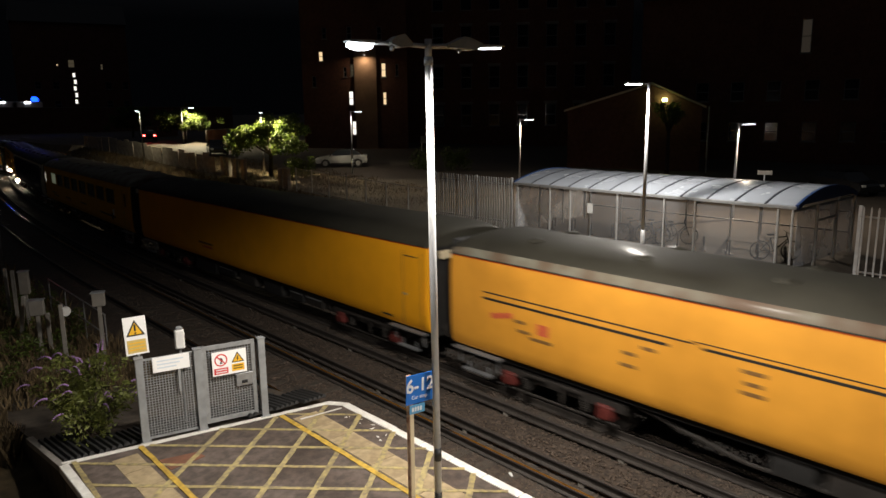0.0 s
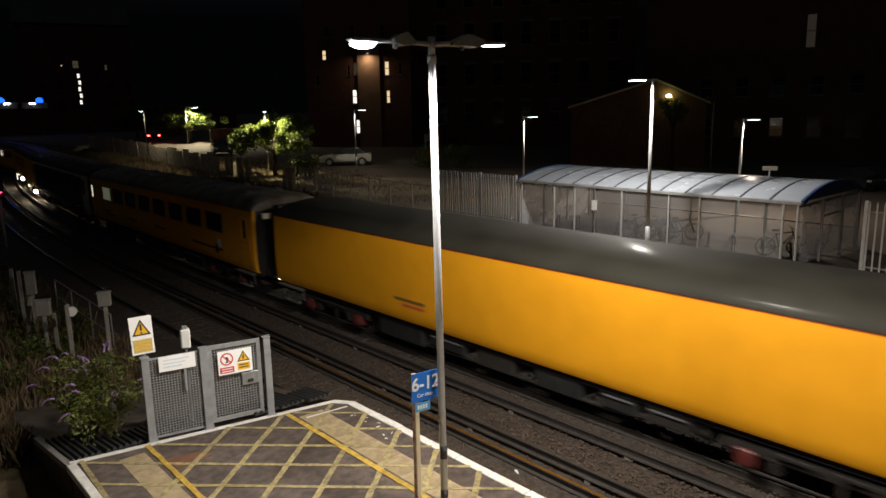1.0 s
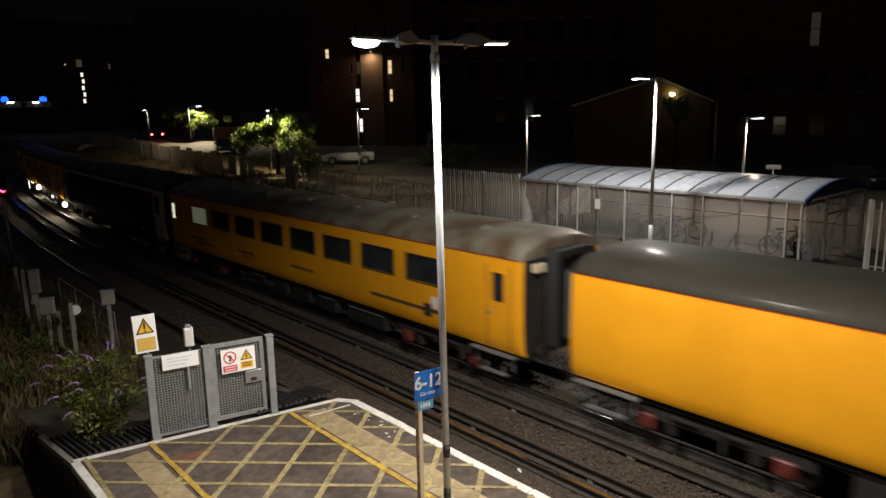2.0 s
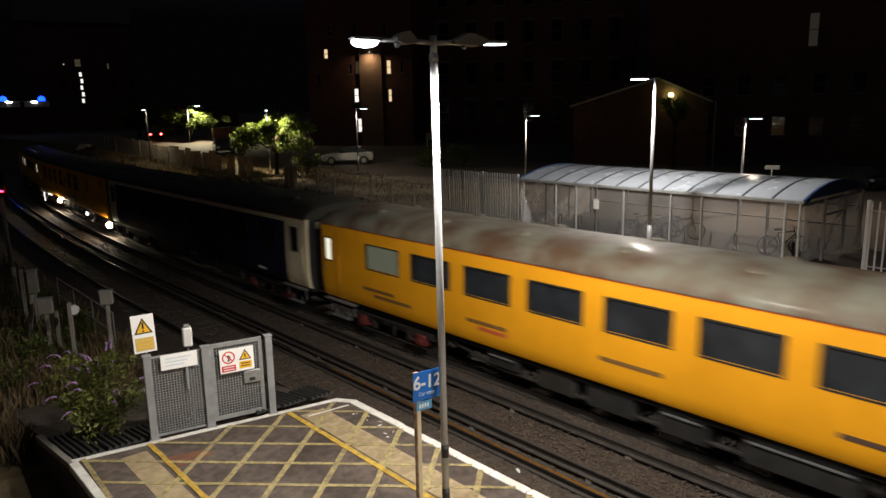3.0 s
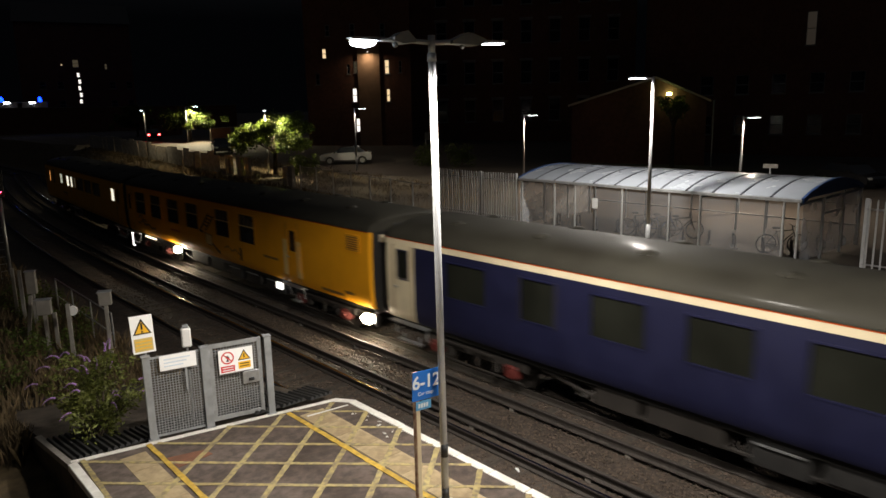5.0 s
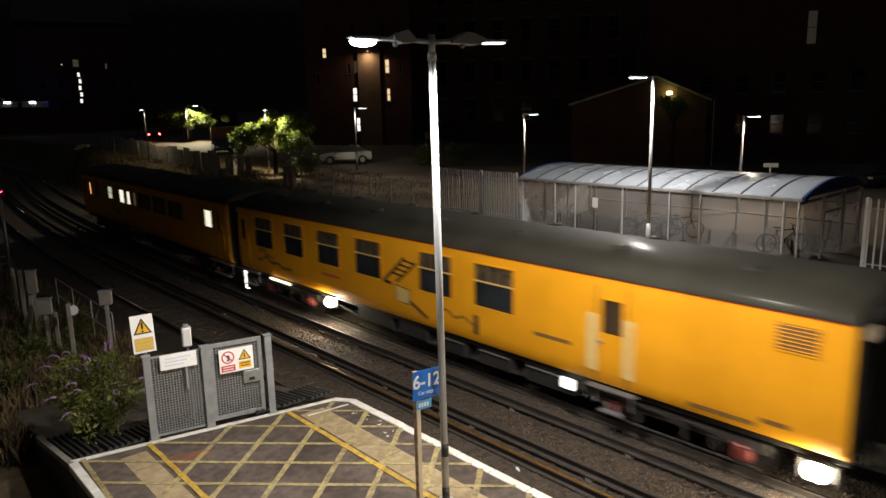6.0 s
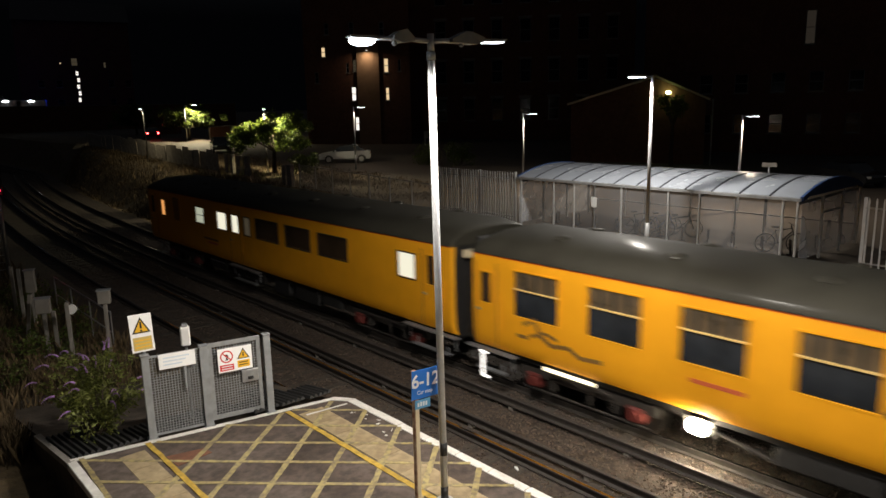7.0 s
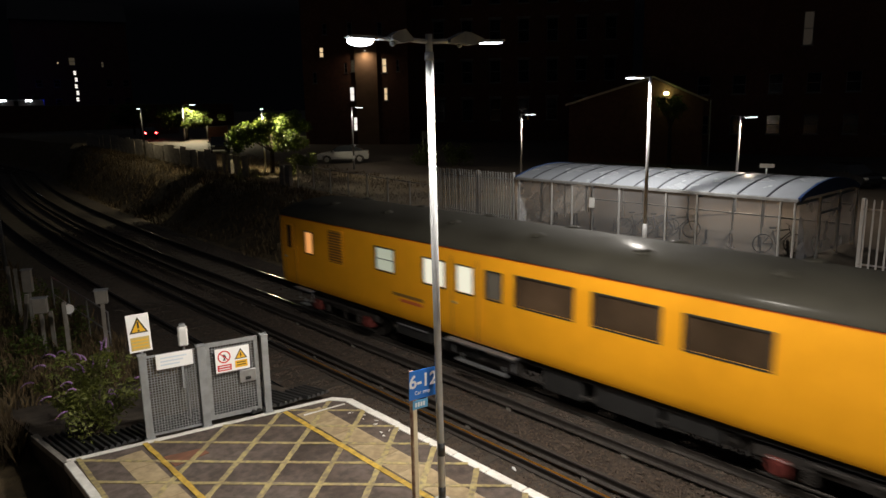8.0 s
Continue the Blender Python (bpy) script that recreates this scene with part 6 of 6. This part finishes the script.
flats = [((px - 640) * PXM, wz(py), w * 0.8 * PXM, h * 0.92 * PXM, mt) for px, py, w, h, mt in (
    (583, 98, 9, 18, WARM_WINDOW), (623, 124, 6, 18, None), (635, 121, 8, 22, COACH_LIGHT_DIM), (689, 121, 10, 26, WARM_WINDOW), (712, 121, 6, 22, None),
    (632, 168, 10, 26, COOL_WINDOW), (690, 169, 8, 24, WARM_WINDOW), (637, 219, 12, 26, COOL_WINDOW), (570, 140, 8, 20, None), (590, 60, 9, 20, None), (683, 60, 10, 24, None), (632, 60, 10, 24, None))]
fl = facade_building("flats", "brick block of flats with a few lit windows", EYE[0] + d0[0] * 80, EYE[1] + d0[1] * 80, facing(d0), 11.4, 10, 1.5, 19, DARK_BRICK, flats)
part("rendered_bay", boxes((-0.1, 2.3, -0.25, -0.005, 2.0, wz(70))), RENDER_WALL, fl, "buff rendered bay lit by an added lamp")
# fixture and light are added to brighten the bay; its source is unseen
part("wall_lamp", boxes((0.98, 1.12, -0.5, -0.38, wz(97), wz(97) + 0.08), (1.02, 1.08, -0.39, -0.24, wz(97) + 0.02, wz(97) + 0.06), bevel=0.02), COOL_WINDOW, fl, "small glowing fixture added for the bay light")
up = Matrix(fl.matrix_basis) @ Vector((1.05, -0.9, wz(97) - 0.1))
wall_aim = Matrix(fl.matrix_basis) @ Vector((1.05, -0.3, wz(97) - 4.5))
spot("bay_fill_light", up, 40, 0.15, (1.0, 0.75, 0.5), wall_aim)
# tall dark brick building with pale stone window heads
d1 = (0.742, 0.67)
hall = [(-9.5 + k * 3.4, z, 1.3, 2.6, None) for k in range(7) for z in (6.0, 10.5, 15.2, 19.6)]
facade_building("brick_hall", "tall dark brick building with pale window heads", EYE[0] + d1[0] * 88, EYE[1] + d1[1] * 88, facing(d1), 27, 14, 1.0, 24, DARK_BRICK, hall, surround=CONCRETE)


def gable_house():
    d = (0.85, 0.527)
    g = thing("gable_house", pose(EYE[0] + d[0] * 62, EYE[1] + d[1] * 62, 0, 0, 0, facing(d)), "dark gabled brick house with pale verge boards", "house")
    bm = bmesh.new()
    prism(bm, [(-6.8, 0.5), (4.0, 0.5), (4.0, 6.6), (0, 8.4), (-6.8, 6.4)], "y", 0, 9)
    part("wall", bm, DARK_BRICK, g)
    for a, b in (((-7.1, 6.36), (0.05, 8.5)), ((4.3, 6.52), (-0.05, 8.5))):
        va, vb = Vector((a[0], -0.12, a[1])), Vector((b[0], -0.12, b[1]))
        bm = bmesh.new()
        prism(bm, [(va.x, va.z), (vb.x, vb.z), (vb.x, vb.z + 0.16), (va.x, va.z + 0.16)], "y", -0.25, 9.2)
        rf = part("roof", bm, SLATE, g)
        bm = bmesh.new()
        prism(bm, [(va.x, va.z - 0.06), (vb.x, vb.z - 0.06), (vb.x, vb.z + 0.12), (va.x, va.z + 0.12)], "y", -0.30, -0.255)
        part("verge_board", bm, CREAM, rf)
    part("pole", tubes(((4.5, -0.5, 0.5), (4.5, -0.5, 6.6), 0.06), n=8), GALV, g)
    part("wall_lamp", boxes((0.85, 1.25, -0.5, -0.2, 7.05, 7.3), bevel=0.04), glow("greenish lamp", (0.85, 1.0, 0.35), 14), g, "yellow-green glowing wall lamp")


gable_house()
d2 = (0.932, 0.364)
facade_building("warehouse", "long dark building with one pale tall panel", EYE[0] + d2[0] * 75, EYE[1] + d2[1] * 75, facing(d2), 30, 12, 0.5, 17, DARK_BRICK,
                [(-0.2, 12.85, 0.85, 3.0, DIM_WINDOW)] + [(-9 + k * 3.2, z, 1.2, 1.8, None) for k in range(7) for z in (4.2, 8.0) if True])
d3 = (0.262, 0.965)
far = [(0.15 * (k % 2), 15.2 - k * 1.4, 0.62, 0.95, COOL_WINDOW) for k in range(5)] + [(-3.0, 17.3, 0.35, 0.4, WARM_WINDOW), (5.6, 17.0, 0.5, 1.2, COACH_LIGHT_DIM), (-0.3, 17.6, 1.2, 1.6, COACH_LIGHT_DIM)] + \
      [(-7 + k * 3.4, z, 1.2, 1.5, None) for k in (0, 1, 4, 5) for z in (5, 9, 13)]
facade_building("tower_block", "distant dark block with a lit stairwell", EYE[0] + d3[0] * 176, EYE[1] + d3[1] * 176, facing(d3), 22, 14, 0.5, 26, DARK_BRICK, far)


def garden_wall(x0, y0, x1, y1, h, label):
    a, b = Vector((x0, y0)), Vector((x1, y1))
    ln = (b - a).length
    w = thing("garden_wall", pose(x0, y0, bank_height(x0, y0) - 0.1, 0, 0, math.degrees(math.atan2(y1 - y0, x1 - x0))), label, "wall", "street walls")
    rows = max(3, int(h / 0.15))
    bm = boxes((0.006, 0.444, -0.11, 0.11, 0.004, 0.146))
    first = None
    for r in range(rows):
        n = int(ln / 0.45)
        for k in range(n):
            m = pose(k * 0.45 + (0.22 if r % 2 else 0), random.uniform(-0.004, 0.004), r * 0.15)
            if first is None:
                first = part("brick", bm, BRICK, w)
                first.matrix_basis = m
            else:
                same("brick", first, w, m)
    part("mortar", boxes((0, ln, -0.1, 0.1, 0, rows * 0.15)), CONCRETE, w)
    part("coping", boxes((-0.05, ln + 0.25, -0.16, 0.16, rows * 0.15 + 0.003, rows * 0.15 + 0.08), bevel=0.01), CONCRETE, w)


garden_wall(24.5, 84.0, 29.0, 88.0, 1.6, "red brick garden wall lit by the street lamp")
garden_wall(24.5, 104.0, 30.5, 108.0, 1.7, "long red brick garden wall along the street")


# ---- road bridge far along the line, with emergency vehicles' beacons ----
def bridge():
    b = thing("road_bridge", pose(0, 150, 0), "dark brick road bridge across the railway", "bridge")
    bm = bmesh.new()
    prism(bm, [(-60, -0.5), (-3, -0.5), (-3, 4.6), (0, 5.6), (4, 6.0), (8, 5.6), (11, 4.6), (11, -0.5), (60, -0.5), (60, 7.0), (-60, 7.0)], "y", 0, 9)
    part("span", bm, DARK_BRICK, b)
    for y in (0.0, 8.6):
        part("parapet", boxes((-60, 60, y, y + 0.4, 7.003, 8.1)), DARK_BRICK, b)
        part("coping", boxes((-60, 60, y - 0.05, y + 0.45, 8.103, 8.2)), CONCRETE, b)


bridge()


BEACONS = []


def beacon(x, shift, label):
    v = thing("emergency_van", pose(x, 154.5, 7.0), label, "van", "emergency vehicles")
    bm = boxes((-2.6, 2.6, -1, 1, 0.4, 2.3), bevel=0.15)
    part("body", bm, WHITE, v)
    for s in (-1.6, 1.6):
        for y in (-0.95, 0.95):
            part("wheel", tubes(((s, y - 0.1, 0.35), (s, y + 0.1, 0.35), 0.35), n=14), RUBBER, v)
    part("windscreen", boxes((-2.63, -2.605, -0.8, 0.8, 1.3, 2.0)), DARK_GLASS, v)
    for s in (-1, 1):
        part("headlamp", boxes((-2.63 + 0.0, -2.6, s * 0.7 - 0.15, s * 0.7 + 0.15, 0.8, 1.05)), PALE, v)
    part("work_lamp", boxes((-0.5, 0.5, -1.06, -1.0, 2.0, 2.28), bevel=0.03), VAN_HEAD, v, "white work lamp on the van side")
    bm = bmesh.new()
    bmesh.ops.create_uvsphere(bm, u_segments=16, v_segments=10, radius=0.62)
    for f in bm.faces:
        f.material_index = 0 if f.calc_center_median().y < 0.02 else 1
    for q in bm.verts:
        q.co.x *= 1.05
        q.co.y *= 0.6
    o = part("beacon", bm, [BLUE_BEACON, BLACK], v, "bright blue beacon with a dark back shell")
    o.matrix_basis = pose(shift, 0, 2.65)
    BEACONS.append((o, shift))
    return v


beacon(16.4, -0.7, "white van with a glowing blue beacon on the bridge")
beacon(20.6, 1.5, "white van with a glowing blue beacon on the bridge")

# small sign and rail behind the shelter
sg = thing("car_park_sign", pose(17.0, 12.8, GZ, 0, 0, -60), "small pale sign on a post behind the shelter", "sign")
part("plate", boxes((-0.28, 0.28, -0.02, 0.02, 2.5, 2.67), bevel=0.005), CONCRETE, sg)
part("post", tubes(((0, 0.05, 0), (0, 0.05, 2.6), 0.035), n=8), GALV, sg)


motions()
